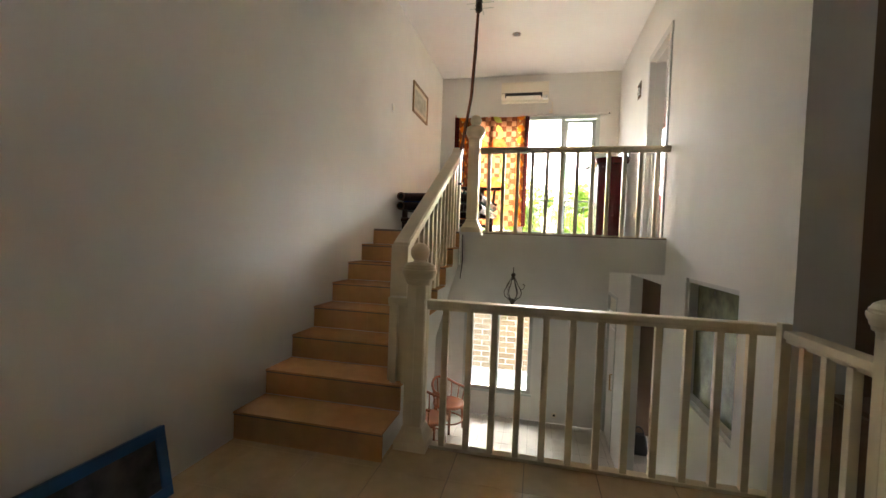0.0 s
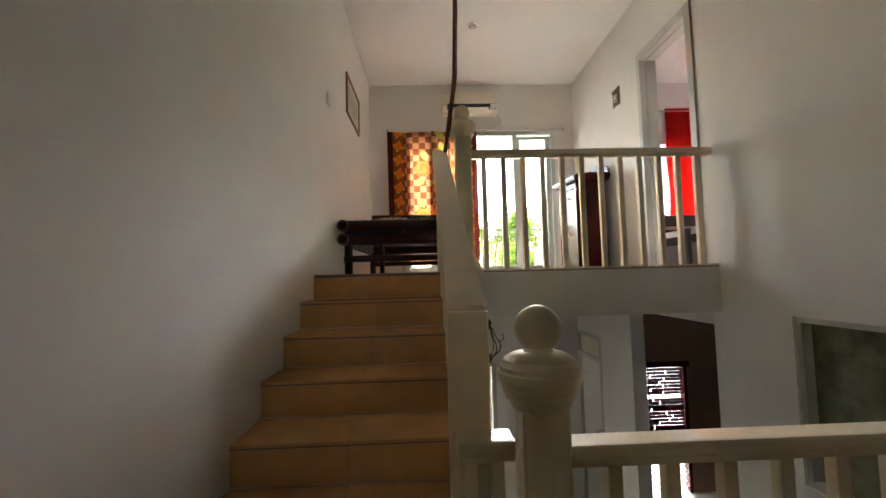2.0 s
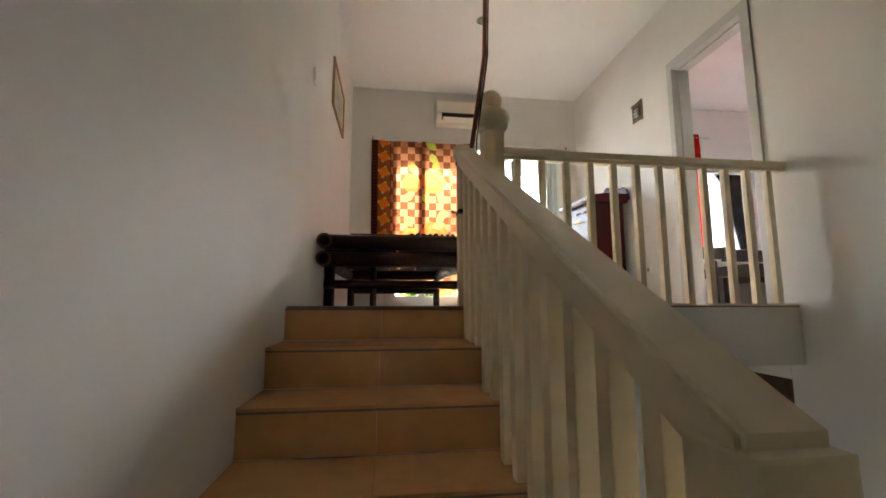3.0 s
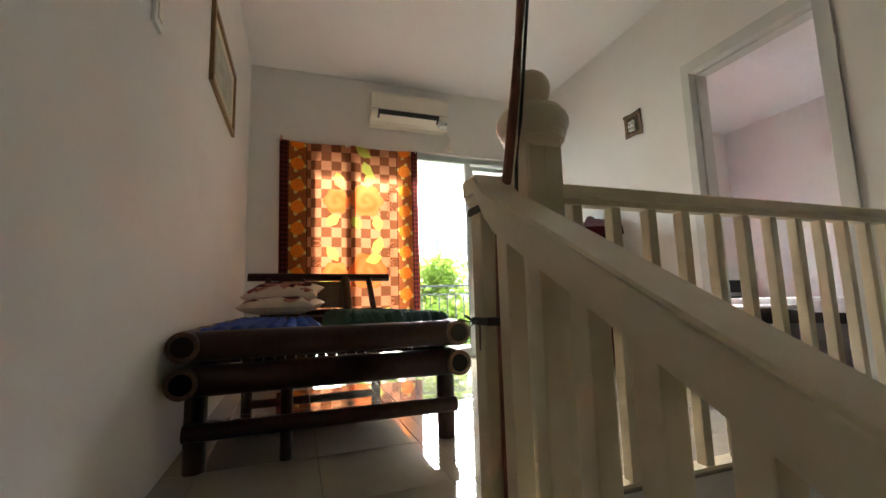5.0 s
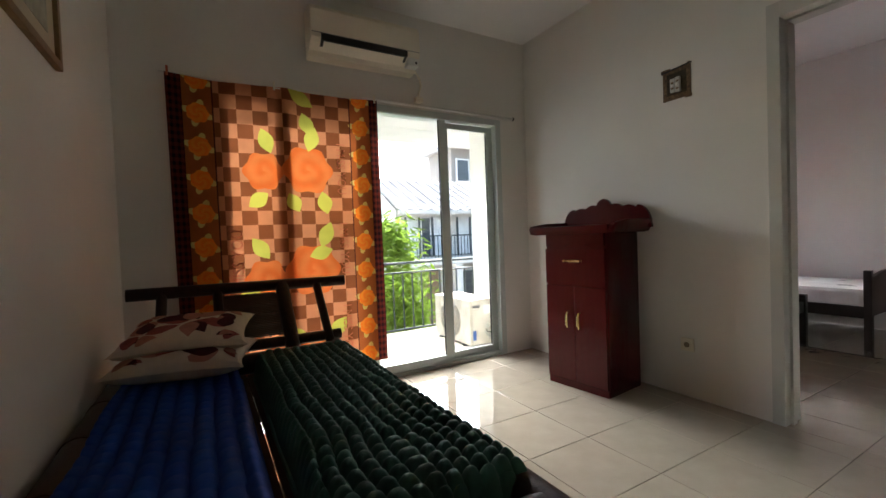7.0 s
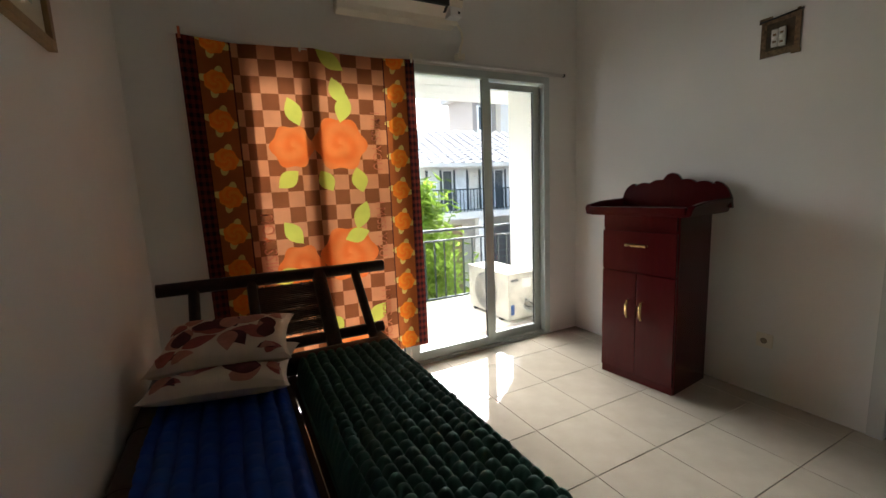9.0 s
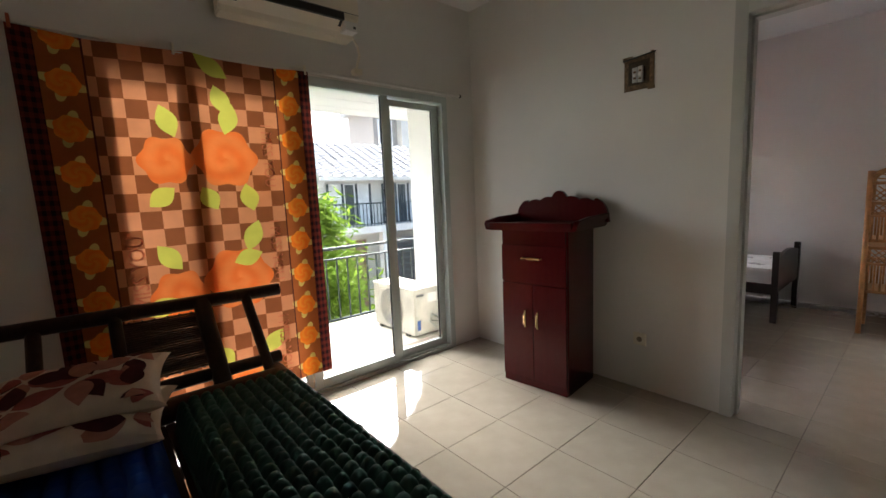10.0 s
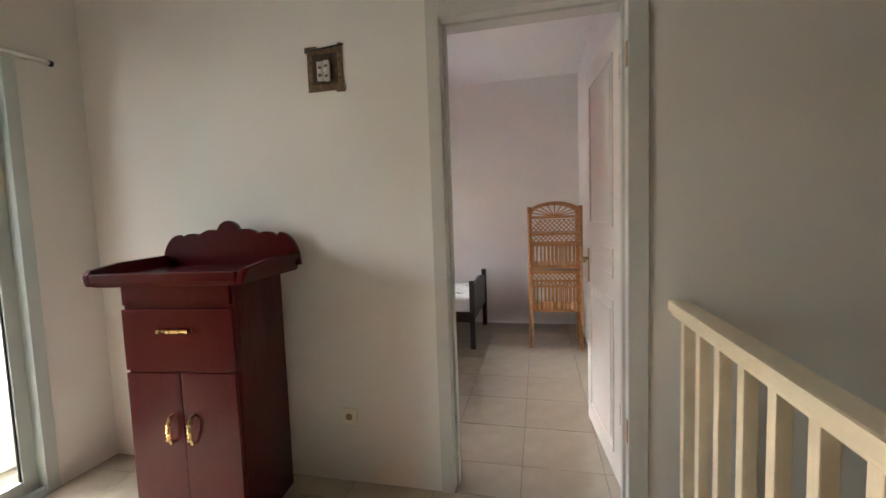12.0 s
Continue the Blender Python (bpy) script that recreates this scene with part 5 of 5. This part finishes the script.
for i in range(5):
    boxes("bar", WHITEPL, [(2.25, 2.91, YLB + 0.03, YLB + 0.04, -1.9 + i * 0.09, -1.885 + i * 0.09)], sb)
# bag on the lower floor, and a socket by it
bg = thing("bag", (1.78, 7.3, ZL), "small black bag standing on the lower side room floor", "bag")
bm = bmesh.new()
rings = []
for j in range(9):
    f = j / 8
    w = 0.15 * (1 - 0.35 * f ** 2) * (0.86 if j == 0 else 1)
    rings.append([bm.verts.new((1.78 + w * math.copysign(abs(math.cos(a)) ** 0.7, math.cos(a)) + 0.012 * noise.noise((a, f * 3, 1.0)), 7.3 + 0.6 * w * math.copysign(abs(math.sin(a)) ** 0.7, math.sin(a)) + 0.012 * noise.noise((a, f * 3, 5.0)), ZL + 0.30 * f)) for a in [math.tau * i / 20 for i in range(20)]])
for lo, hi in zip(rings, rings[1:]):
    for i in range(20):
        bm.faces.new((lo[i], lo[(i + 1) % 20], hi[(i + 1) % 20], hi[i])).smooth = True
bm.faces.new(rings[0][::-1]); bm.faces.new(rings[-1])
part("body", bm, BLACK, bg)
bm = bmesh.new()
bm_path(bm, [(1.78 + 0.08 * math.cos(a), 7.3, ZL + 0.295 + 0.12 * math.sin(a)) for a in [math.pi * i / 10 for i in range(11)]], 0.012, 6)
part("handle", bm, BLACK, bg)
ls = thing("wall_socket", (0.545, YLB, -1.79), "small ivory socket low on the lower window wall", "socket")
boxes("plate", IVORY, [(0.505, 0.585, YLB - 0.012, YLB - 0.001, -1.83, -1.75)], ls, bevel=0.004)
# black disc on the plate paints the socket hollow's shade
bm = bmesh.new()
bm_rod(bm, (0.545, YLB - 0.012, -1.79), (0.545, YLB - 0.0145, -1.79), 0.022, 0.022, 16)
part("recess", bm, BLACK, ls, "socket recess with its shade painted black")
# brown wardrobe below the second flight
wr = thing("wardrobe", (2.2, 2.4, ZL), "brown wooden wardrobe beyond the second flight", "wardrobe")
BROWNW = material("brown laminate", (0.20, 0.12, 0.06), 0.5, vary=0.15, stretch=(6, 6, 1))
boxes("body", BROWNW, [(1.50, 2.1, 1.5, 2.74, ZL, 0.62)], wr, bevel=0.005)
for y0, y1, ky in ((1.52, 2.11, 2.06), (2.12, 2.72, 2.2)):
    d = boxes("door", BROWNW, [(1.48, 1.50, y0, y1, ZL + 0.05, 0.6)], wr, bevel=0.003)
    boxes("knob", BLACK, [(1.455, 1.48, ky - 0.02, ky + 0.02, 0.25, 0.29)], d, "dark square knob", bevel=0.003)

# ---- balcony ----
setting("balcony_slab", GROUT, [(-2.0, 2.6, YLB + W, 9.48, 1.05, 1.288), (-2.0, XR + W, YB + W, YLB + W, ZU - 0.012, ZU - 0.002)], "white balcony slab", "balcony")
BOARD = material("grey white ceiling board", (0.62, 0.62, 0.60), 0.8, vary=0.03, scale=2, stain=0.06)
# unseen stretch beyond the balcony is added to keep sun off the bedroom window
setting("balcony_ceiling", BOARD, [(-2.0, 4.75, YB + W + 0.32 * i, min(9.5, YB + W + 0.32 * i + 0.312), 3.6, 3.75) for i in range(5)] + [(-2.0, 4.75, YB + W, 9.5, 3.615, 3.76)], "grey white boarded ceiling over the balcony, extended to shade the bedroom window", "ceiling")
setting("balcony_wall", CONCRETE, [(XR + 0.0, XR + 0.2, YB + W, 8.71, 1.05, 3.6), (-1.9, XL, YB + W, 9.5, 1.05, 3.6)], "white rendered balcony side wall", "wall")
br = thing("balcony_railing", (0.4, 9.36, 1.29), "dark green black iron balcony railing", "railing")
for z, r in ((2.135, 0.024), (2.02, 0.016), (1.345, 0.016)):
    boxes("rail", RAILMETAL, [(-1.66, 2.55, 9.36 - r, 9.36 + r, z - r * 0.6, z + r * 0.6)], br, bevel=0.003)
for i in range(34):
    x = -1.6 + i * 0.125
    boxes("bar", RAILMETAL, [(x - 0.008, x + 0.008, 9.352, 9.368, 1.29 if i % 8 == 0 else 1.345, 2.02)], br)
ou = thing("air_conditioner_unit", (1.12, 8.7, 1.29), "dirty white outdoor air conditioner unit on the balcony", "air conditioner")
OFFW = material("dirty off white metal", (0.62, 0.58, 0.48), 0.5, vary=0.22, scale=9, stain=0.35)
UX0, UX1, UY0, UY1, UZ0, UZ1 = 1.04, 1.345, 8.33, 9.06, 1.31, 1.765
body = boxes("case", OFFW, [(UX0, UX1, UY0, UY1, UZ0, UZ1)], ou, bevel=0.012)
boxes("lid", OFFW, [(UX0 - 0.006, UX1 + 0.006, UY0 - 0.006, UY1 + 0.006, UZ1 - 0.02, UZ1 + 0.006)], ou, bevel=0.005)
for y in (UY0 + 0.1, UY1 - 0.14):
    boxes("foot", BLACK, [(UX0 - 0.01, UX1 + 0.01, y, y + 0.05, 1.289, 1.312)], ou)
bm = bmesh.new()
for k in range(1, 9):
    r = 0.025 * k
    bm_path(bm, [(UX0 - 0.008, 8.72 + r * math.cos(a), 1.535 + r * math.sin(a)) for a in [math.tau * i / 28 for i in range(29)]], 0.004, 5)
for k in range(8):
    a = k * math.tau / 8
    bm_rod(bm, (UX0 - 0.006, 8.72, 1.535), (UX0 - 0.006, 8.72 + 0.2 * math.cos(a), 1.535 + 0.2 * math.sin(a)), 0.004, sides=5)
part("fan_grille", bm, OFFW, ou)
# disc on the closed case, the fan opening's shade put into its grey
bm = bmesh.new()
bm_rod(bm, (UX0 - 0.003, 8.72, 1.535), (UX0 - 0.0005, 8.72, 1.535), 0.2, 0.2, 28)
part("fan_recess", bm, material("grey fan shade", (0.2, 0.2, 0.19), 0.7), ou, "grey disc painted as the shaded fan opening")
boxes("badge", material("dark grey badge", (0.08, 0.08, 0.08), 0.5), [(UX0 + 0.03, UX0 + 0.12, UY0 - 0.003, UY0 - 0.0005, 1.69, 1.715)], ou, "dark maker's badge")
boxes("sticker", WHITEPL, [(UX0 + 0.17, UX0 + 0.28, UY0 - 0.003, UY0 - 0.0005, 1.62, 1.71)], ou, "white printed label")
boxes("sticker", material("blue sticker", (0.05, 0.12, 0.35), 0.5), [(UX0 + 0.03, UX0 + 0.07, UY0 - 0.003, UY0 - 0.0005, 1.36, 1.46)], ou, "blue sticker")
rnd = random.Random(9)
for i in range(7):
    bm = bmesh.new()
    y0, z0 = UY0 - 0.01, 1.40 + 0.02 * i
    bm_path(bm, [(UX0 + 0.2 + rnd.uniform(-0.03, 0.1), y0, z0), (UX0 + 0.2 + rnd.uniform(-0.1, 0.15), y0 - 0.05, z0 - rnd.uniform(0, 0.08)), (UX0 + 0.28, y0 - 0.04, z0 - 0.05 + rnd.uniform(-0.03, 0.05)), (UX0 + 0.3, y0 + 0.0, 1.42 + rnd.uniform(-0.06, 0.12))], 0.006, 6)
    part("hose", bm, BLACK if i % 2 else ALU, ou, "tangled pipe or wire")

# ---- outside ----
PAVE = material("pale concrete paving", (0.42, 0.40, 0.36), 0.9, vary=0.15, scale=1.5, stain=0.2)
bm = bmesh.new()
bm_box(bm, -400, 400, 8.13, 700, -2.4, -2.05)
tagged(part("ground", bm, PAVE), "pale concrete street and yards", "ground", kind="structure")
gw = thing("garden_wall", (0, 12.0, -2.05), "sandstone clad garden wall in front of the lower window", "wall")
STONE = material("cream sandstone slip", (0.24, 0.165, 0.09), 0.9, vary=0.25, scale=8, island=0.2, bump=0.4, bump_scale=30)
boxes("wall", CONCRETE, [(-3.5, 3.5, 11.0, 11.15, -2.05, -0.3)], gw)
for r in range(12):
    for c in range(9):
        x = -2.4 + c * 0.42 + (0.2 if r % 2 else 0)
        boxes("stone", STONE, [(x, x + 0.4, 10.97 + 0.008 * ((r * 7 + c * 3) % 4), 11.0, -2.0 + r * 0.14, -1.875 + r * 0.14)], gw)
cp = thing("carport_roof", (2.5, 12.5, 0.2), "pale blue white corrugated carport roof", "carport")
bm = bmesh.new()
n = 90
pts = [(1.0 + 4.4 * i / n, 0.2 + 0.02 * math.cos(i * math.pi)) for i in range(n + 1)]
top_, low_ = [[bm.verts.new((x, y, z - 0.08 * (y - 9.9) + d)) for x, z in pts] for y, d in ((9.9, 0), (13.4, 0))], None
for i in range(n):
    bm.faces.new((top_[0][i], top_[0][i + 1], top_[1][i + 1], top_[1][i]))
bmesh.ops.solidify(bm, geom=list(bm.faces), thickness=0.006)
part("sheet", bm, material("pale blue polycarbonate", (0.55, 0.62, 0.70), 0.35, vary=0.1, scale=3), cp)
for x in (1.1, 3.2, 5.3):
    boxes("post", RAILMETAL, [(x, x + 0.06, 13.2, 13.26, -2.05, -0.09)], cp)
    boxes("post", RAILMETAL, [(x, x + 0.06, 9.95, 10.01, -2.05, 0.17)], cp)


def tree(at, h, rx, count, seed, label):
    rnd = random.Random(seed)
    x, y, z = at
    t = thing("tree", at, label, "tree")
    bm = bmesh.new()
    bm_path(bm, [(x, y, z), (x + 0.05, y, z + h * 0.3), (x - 0.03, y + 0.05, z + h * 0.55)], 0.07, 10)
    tips = []
    for k in range(26):
        a, el = rnd.random() * 6.28, rnd.uniform(0.1, 1.5)
        L = rnd.uniform(0.55, 1.0)
        tip = Vector((x + rx * L * math.cos(a) * math.cos(el * 0.8), y + rx * L * math.sin(a) * math.cos(el * 0.8), z + h * (0.45 + 0.52 * L * math.sin(el))))
        base = Vector((x, y, z + h * rnd.uniform(0.25, 0.55)))
        bm_rod(bm, base, tip, 0.025, 0.008, 6)
        tips.append((base, tip))
    part("trunk", bm, material("grey bark", (0.16, 0.12, 0.09), 0.9, vary=0.3), t)
    leafm = cloth("mango leaf", (0.20, 0.30, 0.035), 0.5, 0.35, 3)
    bm = bmesh.new()
    lumps = []
    for k in range(60):
        a, el = rnd.random() * 6.28, math.asin(rnd.uniform(-0.75, 1.0))
        q = rnd.uniform(0.62, 0.95)
        lumps.append(Vector((x + rx * q * math.cos(a) * math.cos(el), y + rx * q * math.sin(a) * math.cos(el), z + h * 0.62 + h * 0.36 * q * math.sin(el))))
    for i in range(count):
        hub = lumps[i % len(lumps)]
        c = hub + Vector((rnd.gauss(0, 0.2), rnd.gauss(0, 0.2), rnd.gauss(0, 0.17)))
        a = rnd.random() * 6.28
        d = Vector((math.cos(a), math.sin(a), rnd.uniform(-1.1, 0.35))).normalized()
        s = d.cross(Vector((rnd.uniform(-0.4, 0.4), rnd.uniform(-0.4, 0.4), 1))).normalized()
        L, w = rnd.uniform(0.16, 0.28), rnd.uniform(0.020, 0.034)
        n = d.cross(s) * 0.01
        v = [bm.verts.new(c), bm.verts.new(c + d * L * 0.5 + s * w + n), bm.verts.new(c + d * L - n * 2), bm.verts.new(c + d * L * 0.5 - s * w + n)]
        bm.faces.new(v)
    part("crown", bm, leafm, t, "crown of long yellow green leaves")


tree((0.45, 11.3, -2.05), 5.1, 1.5, 15000, 3, "leafy green mango tree with long narrow leaves")
tree((-2.2, 12.0, -2.05), 4.6, 1.4, 4000, 5, "leafy green tree beyond the balcony")

ROOFT = material("grey white roof tile", (0.30, 0.295, 0.29), 0.8, vary=0.15, scale=3, stain=0.15)
WIN = material("dark window glass", (0.05, 0.06, 0.07), 0.08)
HOUSEWALL = material("cream house render", (0.60, 0.57, 0.50), 0.85, vary=0.06, scale=2, stain=0.1)
NET = material("white net curtain", (0.62, 0.62, 0.60), 0.9, vary=0.15, scale=4)
hs = thing("house", (9, 22, -2.05), "two storey white neighbour house with grey tiled roof and balcony", "house")
HX0, HX1, HY = 5.2, 14.5, 19.8
boxes("wall", HOUSEWALL, [(HX0, HX1, HY, 25.0, -2.05, 3.6)], hs)
bm = bmesh.new()
bm_prism(bm, [(19.8, 3.6), (25.2, 3.6), (22.4, 5.05)], "x", HX0, HX0 + 0.2)
part("gable", bm, HOUSEWALL, hs)
bm = bmesh.new()
RS = math.hypot(3.6, 1.75)
for r in range(16):
    f0 = r / 16
    y0, z0 = 18.9 + 3.6 * f0, 3.50 + 1.72 * f0
    row0 = []
    nn = 132
    for i in range(nn + 1):
        x = HX0 - 0.25 + (HX1 - HX0 + 0.5) * i / nn
        w = 0.035 * math.cos(i * math.tau / 6)
        row0.append((x, w))
    for i in range(nn):
        (xa, wa), (xb, wb) = row0[i], row0[i + 1]
        dy, dz = 3.6 / 16, 1.72 / 16
        q = [bm.verts.new((xa, y0, z0 + wa + 0.035)), bm.verts.new((xb, y0, z0 + wb + 0.035)), bm.verts.new((xb, y0 + dy * 1.1, z0 + dz * 1.1 + wb)), bm.verts.new((xa, y0 + dy * 1.1, z0 + dz * 1.1 + wa))]
        bm.faces.new(q).smooth = True
roof = part("roof", bm, ROOFT, hs, "grey wavy tiled roof")
boxes("roof_back", ROOFT, [(HX0 - 0.2, HX1 + 0.2, 22.5, 22.6, 3.6, 5.2)], hs)
boxes("fascia", HOUSEWALL, [(HX0 - 0.25, HX1 + 0.25, 18.88, 18.93, 3.38, 3.52)], hs)
boxes("balcony", HOUSEWALL, [(HX0 - 0.1, HX1, 18.6, 19.8, 1.42, 1.68)], hs)
rl = boxes("balcony_rail", RAILMETAL, [(HX0, HX1, 18.68, 18.72, 2.5, 2.55), (HX0, HX1, 18.69, 18.71, 1.75, 1.78)], hs)
for i in range(62):
    x = HX0 + 0.05 + i * 0.15
    boxes("bar", RAILMETAL, [(x - 0.012, x + 0.012, 18.69, 18.71, 1.68, 2.5)], rl)
for x0, x1 in ((5.6, 7.4), (8.0, 9.9), (10.5, 12.3)):
    w = boxes("window", NET, [(x0, x1, 19.77, 19.8, 1.7, 3.3)], hs, "window with white net curtains")
    for i in range(4):
        x = x0 + (x1 - x0) * i / 3
        boxes("frame", WIN, [(x - 0.04, x + 0.04, 19.73, 19.77, 1.7, 3.3)], w)
    boxes("pane", WIN, [(x0 + (x1 - x0) * 0.4, x0 + (x1 - x0) * 0.6, 19.755, 19.77, 1.7, 3.25)], w)
for x in (5.3, 7.2, 10.0, 12.8):
    boxes("pillar", HOUSEWALL, [(x, x + 0.3, 18.65, 18.95, -2.05, 1.42)], hs)
gt = boxes("gate", RAILMETAL, [(7.6, 10.0, 18.75, 18.8, -2.0, 1.1)], hs, "dark slatted garage gate")
for i in range(12):
    boxes("slat", BLACK, [(7.6, 10.0, 18.72, 18.75, -1.9 + i * 0.25, -1.72 + i * 0.25)], gt)
# dark panel on the wall imitates a shaded garage opening
boxes("garage_shade_panel", DARK_BROWN, [(5.7, 7.1, 19.76, 19.8, -2.0, 1.1)], hs)
tb = thing("tall_house", (13, 28, -2.05), "taller grey and white neighbour house behind", "house")
boxes("wall", material("grey brown render", (0.30, 0.27, 0.24), 0.9, vary=0.1), [(12.2, 13.9, 27, 30, -2.05, 8.0)], tb)
boxes("wall", HOUSEWALL, [(13.9, 22, 26.5, 32, -2.05, 9.0)], tb)
boxes("roof", ROOFT, [(11.8, 14.2, 26.2, 30.4, 8.0, 8.3)], tb)
w = boxes("window", WHITEPL, [(12.5, 13.5, 26.93, 27.0, 5.9, 7.4)], tb)
boxes("pane", WIN, [(12.6, 13.4, 26.9, 26.93, 6.0, 7.3)], w)
w = boxes("window", WHITEPL, [(14.6, 16.4, 26.43, 26.5, 4.5, 6.5)], tb)
boxes("pane", WIN, [(14.7, 16.3, 26.4, 26.43, 4.6, 6.4)], w)

# ---- floor tiles ----
TS = 0.395


def tiles(parent, mat, x0, x1, y0, y1, z, ox, oy, ts=TS, gap=0.003):
    """Square tiles clipped to a rectangle, sharing meshes between alike pieces."""
    meshes = {}
    i0, i1 = math.floor((x0 - ox) / ts), math.ceil((x1 - ox) / ts)
    j0, j1 = math.floor((y0 - oy) / ts), math.ceil((y1 - oy) / ts)
    for i in range(i0, i1):
        for j in range(j0, j1):
            a, b = max(x0, ox + i * ts) + gap / 2, min(x1, ox + (i + 1) * ts) - gap / 2
            c, d = max(y0, oy + j * ts) + gap / 2, min(y1, oy + (j + 1) * ts) - gap / 2
            if b - a < 0.01 or d - c < 0.01:
                continue
            key = (round(b - a, 4), round(d - c, 4))
            if key not in meshes:
                bm = bmesh.new()
                bm_box(bm, 0, b - a, 0, d - c, -0.004, 0.0)
                e = [e for e in bm.edges if all(v.co.z > -0.001 for v in e.verts)]
                bmesh.ops.bevel(bm, geom=e, offset=0.0012, segments=1, affect="EDGES")
                me = bpy.data.meshes.new("tile")
                bm.to_mesh(me)
                bm.free()
                me.materials.append(mat)
                meshes[key] = me
            ob = new("tile", meshes[key])
            ob.location = (a, c, z)
            ob.parent = parent


uf, lf, gf = bpy.data.objects["upper_floor"], bpy.data.objects["landing_floor"], bpy.data.objects["lower_floor"]
tiles(uf, TILE, XL, -0.69, 4.765, YB, ZU, 0.033, 6.713)
tiles(uf, TILE, -0.69, XR, YV1, YB, ZU, 0.033, 6.713)
tiles(uf, TILE, XR, X2, 4.98, YB, ZU, 0.033, 6.713)
LTILE = material("tan landing tile", (0.62, 0.45, 0.27), 0.12, vary=0.08, scale=9, island=0.03)
tiles(lf, LTILE, XL, XR, YN, YV0 - 0.004, 0.0, 0.1, 2.95)
BTILE = material("cream balcony tile", (0.56, 0.52, 0.44), 0.3, vary=0.06, scale=7, island=0.03, stain=0.1)
tiles(bpy.data.objects["balcony_slab"], BTILE, XL, 2.55, YLB + W + 0.004, 9.47, 1.2925, 0.05, 9.47)
WTILE = material("white lower floor tile", (0.60, 0.56, 0.49), 0.1, vary=0.04, scale=6, island=0.02)
tiles(gf, WTILE, XL, XR, 4.0, YLB, ZL, 0.1, 5.0)
tiles(gf, WTILE, XR, X2, 4.97, YLB, ZL, 0.1, 5.0)
